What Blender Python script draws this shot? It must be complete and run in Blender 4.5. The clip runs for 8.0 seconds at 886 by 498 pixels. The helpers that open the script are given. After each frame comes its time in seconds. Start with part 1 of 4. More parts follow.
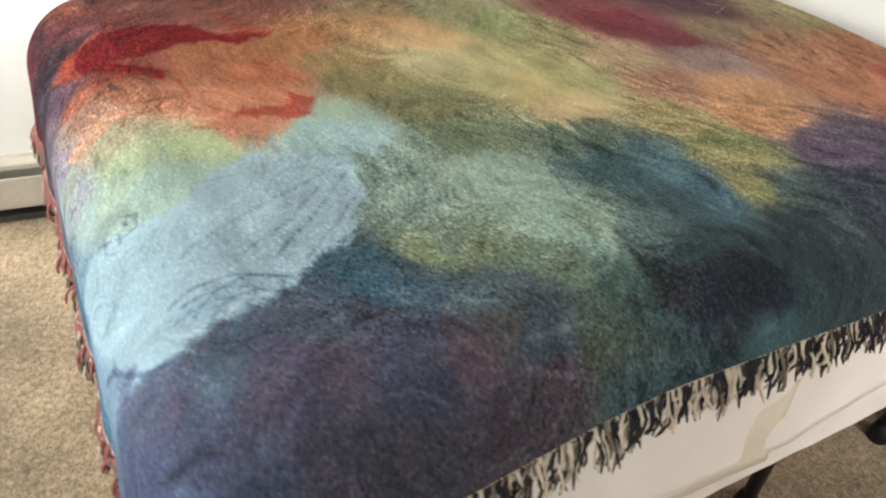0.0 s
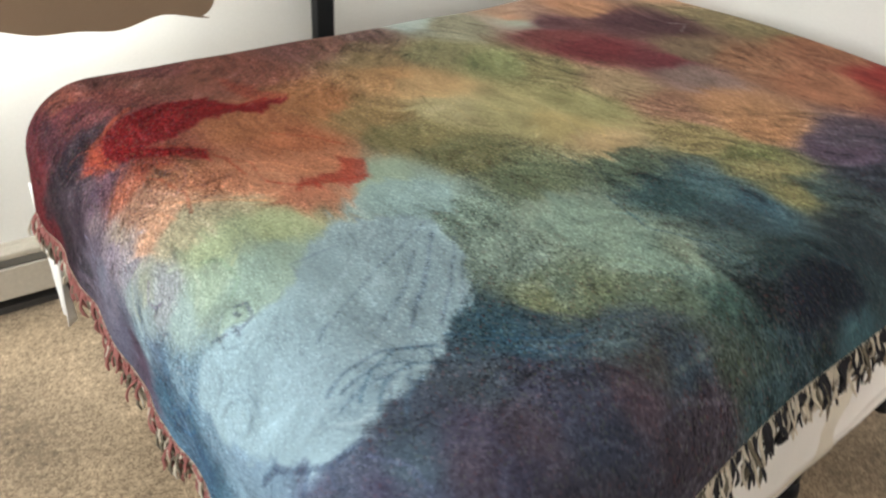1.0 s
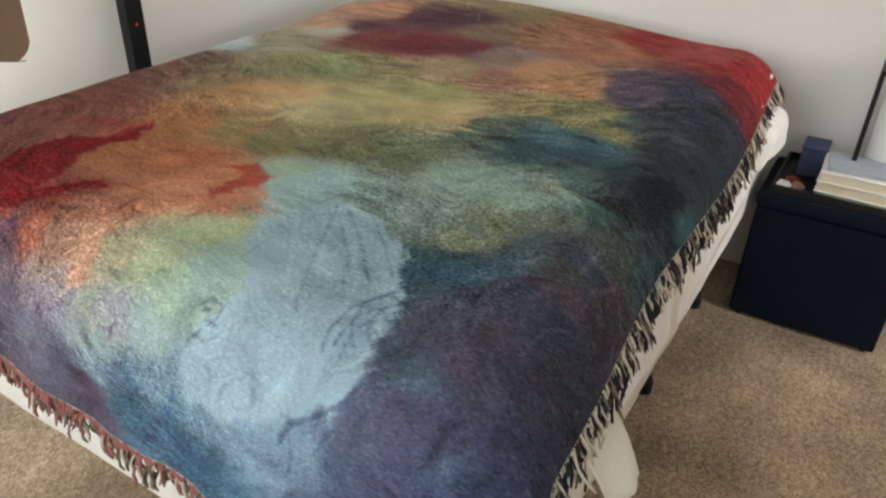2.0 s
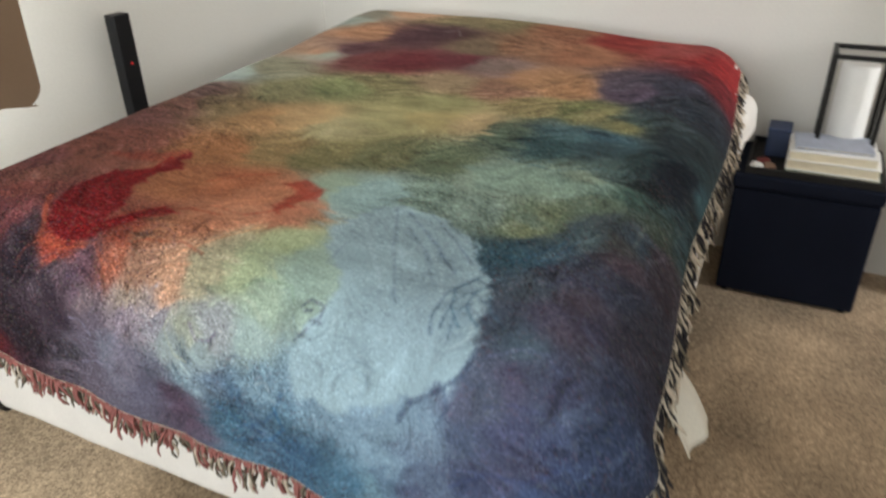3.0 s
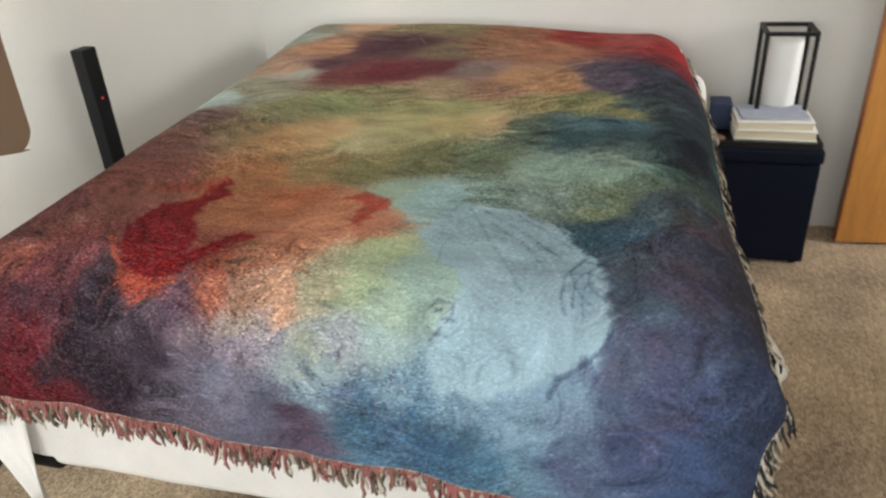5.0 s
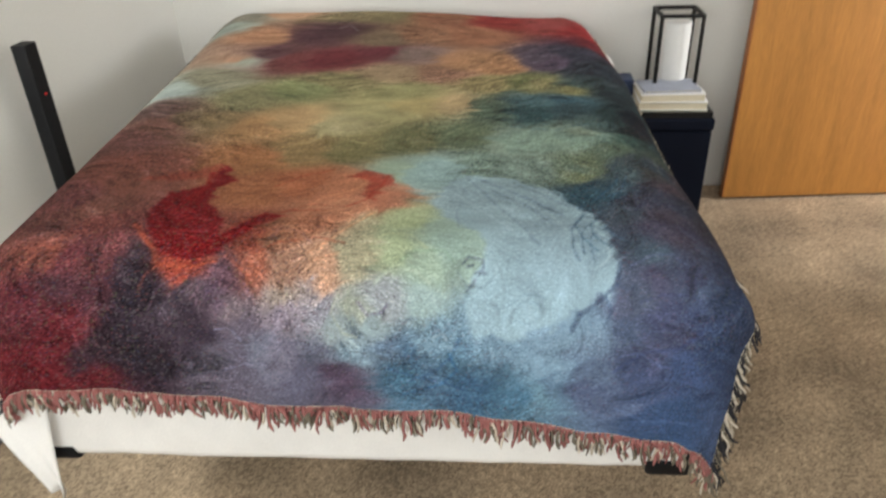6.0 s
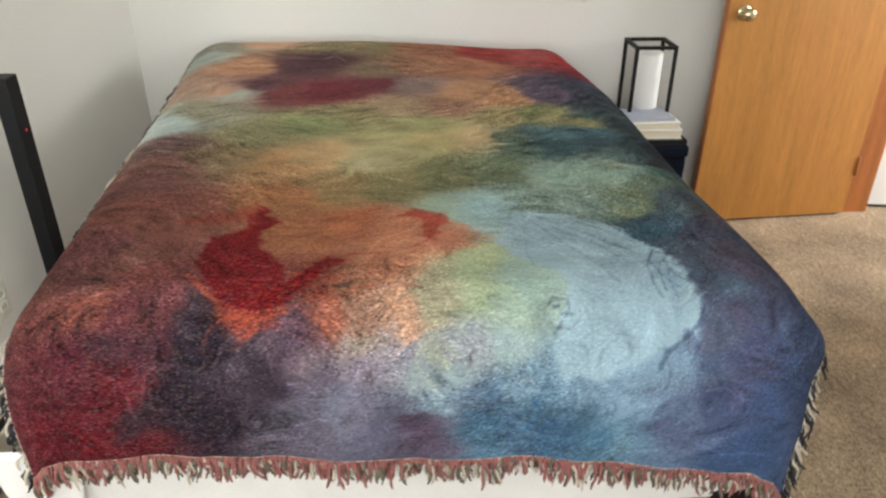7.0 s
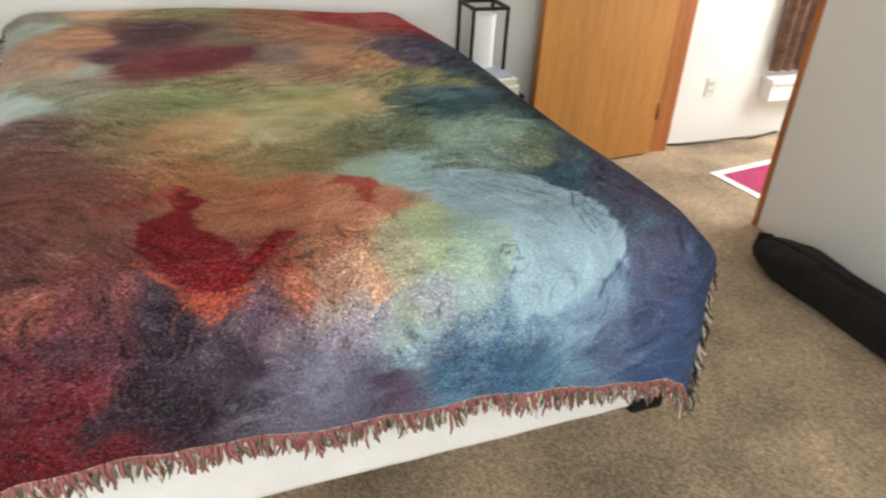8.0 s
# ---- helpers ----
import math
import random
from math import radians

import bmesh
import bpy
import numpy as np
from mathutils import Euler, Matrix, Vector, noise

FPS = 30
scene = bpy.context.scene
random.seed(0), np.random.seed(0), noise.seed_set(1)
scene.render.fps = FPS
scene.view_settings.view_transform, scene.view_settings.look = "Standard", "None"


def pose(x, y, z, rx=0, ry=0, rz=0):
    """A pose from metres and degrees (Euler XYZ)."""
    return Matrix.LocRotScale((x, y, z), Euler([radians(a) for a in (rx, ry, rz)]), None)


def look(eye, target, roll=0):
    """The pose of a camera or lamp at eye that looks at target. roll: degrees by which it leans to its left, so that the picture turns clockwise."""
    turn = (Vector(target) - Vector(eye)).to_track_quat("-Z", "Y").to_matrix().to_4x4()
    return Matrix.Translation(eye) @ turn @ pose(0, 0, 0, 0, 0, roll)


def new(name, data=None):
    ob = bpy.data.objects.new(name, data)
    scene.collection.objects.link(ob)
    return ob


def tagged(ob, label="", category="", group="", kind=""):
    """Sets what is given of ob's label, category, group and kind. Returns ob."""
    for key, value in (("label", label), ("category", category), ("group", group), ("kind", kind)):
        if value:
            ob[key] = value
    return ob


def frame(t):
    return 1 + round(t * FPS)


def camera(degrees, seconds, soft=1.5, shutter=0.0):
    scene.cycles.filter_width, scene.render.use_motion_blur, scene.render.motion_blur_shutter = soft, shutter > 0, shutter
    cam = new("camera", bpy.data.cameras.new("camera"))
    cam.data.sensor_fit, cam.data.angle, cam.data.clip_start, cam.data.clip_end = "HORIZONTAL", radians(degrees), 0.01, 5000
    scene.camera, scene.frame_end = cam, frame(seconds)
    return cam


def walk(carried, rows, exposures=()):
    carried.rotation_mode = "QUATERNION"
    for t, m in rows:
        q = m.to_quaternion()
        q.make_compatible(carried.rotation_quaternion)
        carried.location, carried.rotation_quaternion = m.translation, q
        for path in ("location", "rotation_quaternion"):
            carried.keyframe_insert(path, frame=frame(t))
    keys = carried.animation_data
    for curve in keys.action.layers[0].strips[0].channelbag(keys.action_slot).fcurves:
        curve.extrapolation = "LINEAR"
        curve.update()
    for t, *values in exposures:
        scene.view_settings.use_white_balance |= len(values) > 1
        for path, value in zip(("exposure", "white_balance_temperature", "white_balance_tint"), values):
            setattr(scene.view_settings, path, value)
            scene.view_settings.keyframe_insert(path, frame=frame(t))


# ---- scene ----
cam = camera(62.8, 8.0, soft=2.2, shutter=0.5)
METRES, EYE, TILT, LEAN, TURN = 2.5, 1.39, 0.0, 0.0, -35.1
PATH = [
    (0, (0.665, 0.659, 1.353), (1.576, 2.034, 0.222), 7.8),
    (0.5, (0.557, 0.74, 1.36), (1.583, 2.055, 0.256), 6.5),
    (1, (0.459, 0.806, 1.374), (1.571, 2.089, 0.318), 4.3),
    (1.5, (0.319, 0.796, 1.388), (1.631, 1.86, 0.318), 0.3),
    (1.7, (0.267, 0.796, 1.388), (1.671, 1.756, 0.336), 1.6),
    (2.8, (0.069, 0.929, 1.402), (1.631, 1.758, 0.468), -0.4),
    (3, (0.016, 0.935, 1.399), (1.593, 1.71, 0.443), -1.1),
    (3.5, (-0.133, 0.932, 1.393), (1.482, 1.54, 0.382), -0.4),
    (4, (-0.208, 1.005, 1.408), (1.466, 1.492, 0.426), 4.8),
    (4.5, (-0.164, 1.119, 1.417), (1.505, 1.687, 0.472), 0.2),
    (4.7, (-0.147, 1.163, 1.419), (1.528, 1.734, 0.487), -1.8),
    (5.8, (-0.348, 1.436, 1.484), (1.35, 1.64, 0.448), -3.6),
    (6, (-0.375, 1.475, 1.491), (1.349, 1.614, 0.486), -1.9),
    (6.5, (-0.366, 1.609, 1.494), (1.404, 1.582, 0.563), -0.4),
    (7, (-0.324, 1.782, 1.505), (1.431, 1.675, 0.552), 0.3),
    (7.5, (-0.333, 1.946, 1.51), (1.362, 1.574, 0.515), -1.2),
    (8, (-0.312, 2.079, 1.506), (1.283, 1.429, 0.49), 3.4),
]
walk(cam, [(t, look(eye, target, roll)) for t, eye, target, roll in PATH],
     exposures=[(0.0, 0.32), (0.5, 0.12), (1.0, 0.0), (1.6, -0.24), (3.0, -0.3), (4.5, -0.22), (6.0, -0.22), (8.0, -0.12)])

# ---------------------------------------------------------------- light
world = bpy.data.worlds.new("daylight")
scene.world = world
world.use_nodes = True
wn = world.node_tree.nodes
sky = wn.new("ShaderNodeTexSky")
sky.sky_type, sky.sun_disc = "NISHITA", False
sky.sun_elevation, sky.sun_rotation = radians(40), radians(250)
wn["Background"].inputs["Strength"].default_value = 0.12
world.node_tree.links.new(sky.outputs[0], wn["Background"].inputs["Color"])


def area_lamp(name, eye, target, w, h, watts, colour):
    data = bpy.data.lights.new(name, "AREA")
    data.shape, data.size, data.size_y, data.energy, data.color = "RECTANGLE", w, h, watts, colour
    ob = new(name, data)
    ob.matrix_world = look(eye, target)
    return ob


# daylight through the two windows behind the camera and through the hall
area_lamp("window_light", (-1.66, 2.1, 1.64), (1.0, 1.9, 2.9), 1.75, 1.4, 60, (0.93, 0.99, 1.0))
area_lamp("side_window_light", (-0.90, -0.31, 1.55), (0.3, 2.9, 2.1), 1.25, 1.2, 19, (0.93, 0.99, 1.0))
area_lamp("covered_window_light", (0.60, 3.02, 1.38), (0.65, 1.9, 1.38), 0.94, 0.86, 40, (0.95, 0.99, 1.0))
area_lamp("hall_light", (1.9, -2.35, 1.8), (2.6, -0.6, 0.7), 1.2, 1.2, 104, (0.97, 0.99, 1.0))


# ---------------------------------------------------------------- materials
def srgb(r, g, b):
    return tuple((c / 255 / 12.92 if c / 255 < 0.04045 else ((c / 255 + 0.055) / 1.055) ** 2.4) for c in (r, g, b))


def material(name, colour, rough=0.6, metal=0.0, dark=0.8, scale=8.0, grain=60.0, bump=0.15, stretch=(1, 1, 1), sheen=0.0, gap=0.003, even=0.5, shine=0.5):
    """A surface with broad stains, fine grain and relief."""
    m = bpy.data.materials.new(name)
    m.use_nodes = True
    nt = m.node_tree
    b = nt.nodes["Principled BSDF"]
    co = nt.nodes.new("ShaderNodeTexCoord")
    mp = nt.nodes.new("ShaderNodeMapping")
    mp.inputs["Scale"].default_value = stretch
    nt.links.new(co.outputs["Object"], mp.inputs[0])
    broad, fine = nt.nodes.new("ShaderNodeTexNoise"), nt.nodes.new("ShaderNodeTexNoise")
    broad.inputs["Scale"].default_value, broad.inputs["Detail"].default_value = scale, 4
    fine.inputs["Scale"].default_value, fine.inputs["Detail"].default_value = grain, 6
    for n in (broad, fine):
        nt.links.new(mp.outputs[0], n.inputs["Vector"])
    mix = nt.nodes.new("ShaderNodeMath")
    mix.operation = "MULTIPLY_ADD"
    mix.inputs[1].default_value = even
    half = nt.nodes.new("ShaderNodeMath")
    half.operation = "MULTIPLY"
    half.inputs[1].default_value = 1 - even
    nt.links.new(fine.outputs["Fac"], half.inputs[0])
    nt.links.new(broad.outputs["Fac"], mix.inputs[0])
    nt.links.new(half.outputs[0], mix.inputs[2])
    ramp = nt.nodes.new("ShaderNodeValToRGB")
    ramp.color_ramp.elements[0].position, ramp.color_ramp.elements[1].position = 0.33, 0.67
    ramp.color_ramp.elements[0].color = (*[c * dark for c in colour], 1)
    ramp.color_ramp.elements[1].color = (*[min(0.95, c * (2 - dark)) for c in colour], 1)
    nt.links.new(mix.outputs[0], ramp.inputs[0])
    nt.links.new(ramp.outputs[0], b.inputs["Base Color"])
    bp = nt.nodes.new("ShaderNodeBump")
    bp.inputs["Strength"].default_value, bp.inputs["Distance"].default_value = bump, gap
    nt.links.new(fine.outputs["Fac"], bp.inputs["Height"])
    nt.links.new(bp.outputs[0], b.inputs["Normal"])
    b.inputs["Roughness"].default_value, b.inputs["Metallic"].default_value = rough, metal
    b.inputs["Sheen Weight"].default_value = sheen
    b.inputs["Specular IOR Level"].default_value = shine
    return m


def add_tufts(m):
    """Break a carpet's colour up into tufts with a tone and height of their own."""
    nt = m.node_tree
    b = nt.nodes["Principled BSDF"]
    base = b.inputs["Base Color"].links[0].from_socket
    relief = b.inputs["Normal"].links[0].from_node
    co = nt.nodes.new("ShaderNodeTexCoord")
    cell = nt.nodes.new("ShaderNodeTexVoronoi")
    cell.inputs["Scale"].default_value = 220
    nt.links.new(co.outputs["Object"], cell.inputs["Vector"])
    tone = nt.nodes.new("ShaderNodeSeparateColor")
    nt.links.new(cell.outputs["Color"], tone.inputs[0])
    ramp = nt.nodes.new("ShaderNodeValToRGB")
    ramp.color_ramp.elements[0].color, ramp.color_ramp.elements[1].color = (0.60, 0.58, 0.56, 1), (1.36, 1.36, 1.36, 1)
    nt.links.new(tone.outputs[0], ramp.inputs[0])
    mul = nt.nodes.new("ShaderNodeMix")
    mul.data_type, mul.blend_type = "RGBA", "MULTIPLY"
    mul.inputs["Factor"].default_value = 1.0
    nt.links.new(base, mul.inputs["A"])
    nt.links.new(ramp.outputs[0], mul.inputs["B"])
    nt.links.new(mul.outputs["Result"], b.inputs["Base Color"])
    nt.links.new(tone.outputs[1], relief.inputs["Height"])


WALL = material("wall_paint", (0.78, 0.755, 0.705), 0.85, dark=0.96, scale=1.5, grain=120, bump=0.12)
HALL = material("hall_paint", (0.82, 0.82, 0.80), 0.85, dark=0.97, scale=1.5, grain=120, bump=0.1)
CEIL = material("ceiling_paint", (0.86, 0.85, 0.84), 0.9, dark=0.95, scale=2, grain=90, bump=0.3)
CARPET = material("carpet_pile", srgb(161, 141, 116), 1.0, dark=0.48, scale=3.2, grain=60, bump=0.5, sheen=0.05, gap=0.006, even=0.6)
add_tufts(CARPET)
OAK = material("oak_veneer", srgb(178, 122, 58), 0.45, dark=0.8, scale=3, grain=28, bump=0.04, stretch=(9, 9, 0.8))
OAKTRIM = material("oak_trim", srgb(162, 98, 48), 0.45, dark=0.75, scale=4, grain=30, bump=0.05, stretch=(8, 8, 0.7))
SHEET = material("white_cotton", (0.82, 0.79, 0.75), 0.9, dark=0.94, scale=6, grain=260, bump=0.25, sheen=0.2)
TICKING = material("box_spring_cover", (0.80, 0.765, 0.72), 0.85, dark=0.92, scale=9, grain=300, bump=0.25)
CREAMCLOTH = material("cream_cotton", (0.72, 0.67, 0.57), 0.9, dark=0.9, scale=9, grain=260, bump=0.25)
BLACKPLASTIC = material("black_plastic", (0.008, 0.008, 0.009), 0.5, shine=0.2, dark=0.8, grain=200, bump=0.05)
DARKMETAL = material("dark_steel", (0.03, 0.028, 0.026), 0.45, metal=0.7, dark=0.8, grain=100, bump=0.05)
NAVY = material("navy_upholstery", srgb(22, 26, 38), 0.85, dark=0.8, scale=6, grain=300, bump=0.3, shine=0.08)
BLACKWOOD = material("black_lacquered_wood", (0.012, 0.011, 0.010), 0.5, shine=0.25, dark=0.75, grain=60, bump=0.06)
PAPER = material("paper_pages", srgb(222, 212, 186), 0.9, dark=0.9, scale=20, grain=40, bump=0.4, stretch=(1, 1, 25))
PALEBLUE = material("pale_blue_cover", srgb(166, 172, 186), 0.55, dark=0.85, scale=20, grain=90, bump=0.05)
GREENCOVER = material("grey_green_cover", srgb(84, 104, 92), 0.6, dark=0.85, grain=90, bump=0.05)
LAMPPAPER = material("white_lamp_paper", (0.86, 0.85, 0.82), 0.8, dark=0.97, scale=12, grain=150, bump=0.1)
BRASS = material("polished_brass", (0.62, 0.52, 0.32), 0.22, metal=1.0, dark=0.85, grain=40, bump=0.03)
HEATERPAINT = material("cream_enamel", (0.50, 0.45, 0.37), 0.5, dark=0.88, scale=5, grain=90, bump=0.05)
HEATERSLOT = material("dark_slot", (0.05, 0.045, 0.04), 0.7, dark=0.8)
BROWN = material("brown_fabric", srgb(134, 110, 88), 0.9, dark=0.9, scale=3, grain=280, bump=0.2)
PLUSH = material("black_plush", (0.010, 0.008, 0.008), 0.8, shine=0.2, dark=0.5, scale=14, grain=160, bump=0.8, sheen=0.04, gap=0.01)
IVORY = material("ivory_plastic", (0.70, 0.68, 0.6), 0.4, dark=0.95, grain=40, bump=0.02)
PINK = material("magenta_print", srgb(168, 44, 92), 0.7, dark=0.7, scale=10, grain=60, bump=0.05)
WHITECARD = material("white_card", (0.84, 0.83, 0.8), 0.8, dark=0.96, grain=80, bump=0.05)
CABLE = material("black_cable", (0.02, 0.02, 0.02), 0.5, dark=0.8)
THREADS = {
    "cream": material("cream_thread", srgb(206, 192, 172), 1.0, dark=0.75, scale=60, grain=900, bump=0.5),
    "black": material("black_thread", srgb(40, 38, 42), 1.0, dark=0.7, scale=60, grain=900, bump=0.5),
    "red": material("red_thread", srgb(156, 98, 92), 1.0, dark=0.7, scale=60, grain=900, bump=0.5),
    "olive": material("olive_thread", srgb(116, 106, 90), 1.0, dark=0.7, scale=60, grain=900, bump=0.5),
}


# ---------------------------------------------------------------- mesh helpers
def part(name, bm, mat, parent=None, label="", smooth=False):
    me = bpy.data.meshes.new(name)
    bm.to_mesh(me)
    bm.free()
    for m in mat if isinstance(mat, (list, tuple)) else [mat]:
        me.materials.append(m)
    if smooth:
        me.shade_smooth()
    ob = new(name, me)
    if parent:
        ob.parent = parent
    if label:
        tagged(ob, label)
    return ob


def thing(name, label, category, group="", at=(0, 0, 0), kind=""):
    ob = new(name)
    ob.location = at
    ob.empty_display_size = 0.05
    return tagged(ob, label, category, group, kind)


def block(x0, y0, z0, x1, y1, z1, bevel=0.0, seg=2, bm=None):
    bm = bm or bmesh.new()
    made = bmesh.ops.create_cube(bm, size=1)["verts"]
    for v in made:
        v.co = Vector((x0 + (v.co.x + 0.5) * (x1 - x0), y0 + (v.co.y + 0.5) * (y1 - y0), z0 + (v.co.z + 0.5) * (z1 - z0)))
    if bevel:
        edges = {e for v in made for e in v.link_edges}
        bmesh.ops.bevel(bm, geom=list(edges), offset=bevel, segments=seg, affect="EDGES", profile=0.5)
    return bm


def tube(points, radius, sides=8, bm=None, slot=None):
    """A tube along points; radius is one number or one for each point."""
    bm = bm or bmesh.new()
    rs = radius if isinstance(radius, (list, tuple)) else [radius] * len(points)
    rings = []
    for i, p in enumerate(points):
        a, b = Vector(points[max(0, i - 1)]), Vector(points[min(len(points) - 1, i + 1)])
        d = (b - a).normalized()
        u = d.cross(Vector((0.31, 0.17, 0.93)) if abs(d.z) < 0.8 else Vector((1, 0.1, 0))).normalized()
        w = d.cross(u)
        rings.append([bm.verts.new(Vector(p) + rs[i] * (math.cos(2 * math.pi * k / sides) * u + math.sin(2 * math.pi * k / sides) * w)) for k in range(sides)])
    for i in range(len(rings) - 1):
        for k in range(sides):
            f = bm.faces.new((rings[i][k], rings[i][(k + 1) % sides], rings[i + 1][(k + 1) % sides], rings[i + 1][k]))
            f.smooth = True
            if slot:
                f.material_index = slot[min(i, len(slot) - 1)]
    bm.faces.new(list(reversed(rings[0])))
    bm.faces.new(rings[-1])
    return bm


def lathe(profile, sides=24, bm=None):
    """Profile of (radius, height) turned about z."""
    bm = bm or bmesh.new()
    rings = [[bm.verts.new((r * math.cos(2 * math.pi * k / sides), r * math.sin(2 * math.pi * k / sides), z)) for k in range(sides)] for r, z in profile]
    for a, b in zip(rings, rings[1:]):
        for k in range(sides):
            bm.faces.new((a[k], a[(k + 1) % sides], b[(k + 1) % sides], b[k])).smooth = True
    bm.faces.new(list(reversed(rings[0])))
    bm.faces.new(rings[-1])
    return bm


def ease(v):
    v = np.clip(v, 0, 1)
    return v * v * (3 - 2 * v)


def grid_noise(x, y, seed):
    """Smooth value noise on a lattice of one unit, -1 to 1."""
    xi, yi = np.floor(x).astype(np.int64), np.floor(y).astype(np.int64)
    fx, fy = ease(x - xi), ease(y - yi)

    def h(i, j):
        n = (i * 374761393 + j * 668265263 + seed * 1442695041) & 0x7FFFFFFF
        n = ((n ^ (n >> 13)) * 1274126177) & 0x7FFFFFFF
        return ((n ^ (n >> 16)) & 0xFFFF) / 32767.5 - 1
    return (h(xi, yi) * (1 - fx) + h(xi + 1, yi) * fx) * (1 - fy) + (h(xi, yi + 1) * (1 - fx) + h(xi + 1, yi + 1) * fx) * fy


def fbm(x, y, seed, octaves=4):
    return sum(grid_noise(x * 2 ** k, y * 2 ** k, seed + k) * 0.5 ** k for k in range(octaves)) / 1.6


# ---------------------------------------------------------------- the room
HEAD, LEFT, RIGHT, FOOT, HIGH = 2.80, 2.87, -0.33, -1.75, 2.42
SKEW = -2.2  # the side wall is not quite square to the head wall


def on_side_wall(x, z=0.0, off=0.0):
    return pose(HEAD, LEFT, 0, 0, 0, SKEW) @ pose(x - HEAD, -off, z)

floor = tagged(part("floor", block(FOOT - 0.1, -2.6, -0.05, HEAD + 0.2, LEFT + 0.4, 0), CARPET), "beige cut-pile carpet with faint tracks and stains", "carpet", kind="structure")
tagged(part("ceiling", block(FOOT - 0.1, -2.6, HIGH, HEAD + 0.2, LEFT + 0.4, HIGH + 0.1), CEIL), "white ceiling", "ceiling", kind="structure")
tagged(part("wall_head", block(HEAD, -2.5, 0, HEAD + 0.12, LEFT + 0.12, HIGH), WALL), "off-white painted wall at the head of the bed", "wall", kind="structure")
X0, X1, Z0, Z1 = 0.16, 1.20, 0.90, 1.86  # the covered window in the side wall
bm = block(FOOT - HEAD - 0.2, 0, 0, X0 - HEAD, 0.12, HIGH)
block(X1 - HEAD, 0, 0, -0.002, 0.12, HIGH, bm=bm)
block(X0 - HEAD, 0, 0, X1 - HEAD, 0.12, Z0, bm=bm)
block(X0 - HEAD, 0, Z1, X1 - HEAD, 0.12, HIGH, bm=bm)
tagged(part("wall_side", bm, WALL), "off-white painted wall beside the bed", "wall", kind="structure").matrix_world = on_side_wall(HEAD)
# wall with the doorway
bm = block(FOOT, RIGHT - 0.11, 0, -1.55, RIGHT, HIGH)
block(-1.55, RIGHT - 0.11, 0, -0.25, RIGHT, 0.92, bm=bm)
block(-1.55, RIGHT - 0.11, 2.2, -0.25, RIGHT, HIGH, bm=bm)
block(-0.25, RIGHT - 0.11, 0, 1.86, RIGHT, HIGH, bm=bm)
block(1.86, RIGHT - 0.11, 2.07, HEAD - 0.002, RIGHT, HIGH, bm=bm)
tagged(part("wall_door", bm, WALL), "off-white painted wall with a doorway", "wall", kind="structure")
# wall with the window behind the camera
bm = block(FOOT - 0.12, RIGHT - 0.11, 0, FOOT, LEFT + 0.3, 0.92)
block(FOOT - 0.12, RIGHT - 0.11, 2.35, FOOT, LEFT + 0.3, HIGH, bm=bm)
block(FOOT - 0.12, RIGHT - 0.11, 0.92, FOOT, 1.1, 2.35, bm=bm)
block(FOOT - 0.12, 2.9, 0.92, FOOT, LEFT + 0.3, 2.35, bm=bm)
tagged(part("wall_foot", bm, WALL), "off-white painted wall with a window", "wall", kind="structure")
# hall
tagged(part("wall_hall", block(0.9, -2.6, 0, HEAD + 0.12, -2.5, HIGH), HALL), "white hall wall", "wall", kind="structure")
tagged(part("wall_hall_end", block(0.9, -2.5, 0, 1.0, RIGHT - 0.11, HIGH), HALL), "white wall at the end of the hall", "wall", kind="structure")

# doorway lining and casing in oak
bm = block(HEAD - 0.075, RIGHT - 0.12, 0, HEAD - 0.045, RIGHT + 0.012, 2.05, 0.003)
block(1.86, RIGHT - 0.12, 0, 1.885, RIGHT + 0.012, 2.05, 0.003, bm=bm)
block(1.86, RIGHT - 0.12, 2.05, HEAD - 0.045, RIGHT + 0.012, 2.075, 0.003, bm=bm)
tagged(part("door_frame", bm, OAKTRIM), "stained oak door lining", "door frame", kind="structure")
# door leaf, swung back against the head wall
door = thing("door_1", "honey oak flush door standing open against the wall", "door", kind="structure", at=(2.715, -0.315, 0))
door.rotation_euler = (0, 0, radians(4.2))
part("leaf", block(-0.018, 0.0, 0.012, 0.018, 0.765, 2.03, 0.002), OAK, door)
part("edge_strip", block(-0.0185, 0.7655, 0.012, 0.0185, 0.769, 2.03), OAKTRIM, door)
knob = part("knob", lathe([(0.030, 0), (0.032, 0.004), (0.028, 0.008), (0.011, 0.012), (0.010, 0.026), (0.018, 0.032), (0.026, 0.042), (0.027, 0.052), (0.021, 0.062), (0.006, 0.065)]), BRASS, door, "polished brass door knob", True)
knob.matrix_local = pose(-0.018, 0.70, 0.95, 0, -90, 0)
for z in (0.25, 1.0, 1.8):
    part("hinge", tube([(-0.022, -0.004, z - 0.045), (-0.022, -0.004, z + 0.045)], 0.007, 10), OAKTRIM, door)

# small hook on the head wall
hook = thing("wall_hook", "small white plastic hook on the wall", "hook", at=(HEAD, 1.01, 1.0))
part("plate", block(-0.006, -0.014, -0.03, 0, 0.014, 0.03, 0.003), IVORY, hook)
part("prong", tube([(-0.005, 0, 0.0), (-0.018, 0, -0.016), (-0.028, 0, -0.016), (-0.034, 0, -0.002)], 0.005, 8), IVORY, hook)


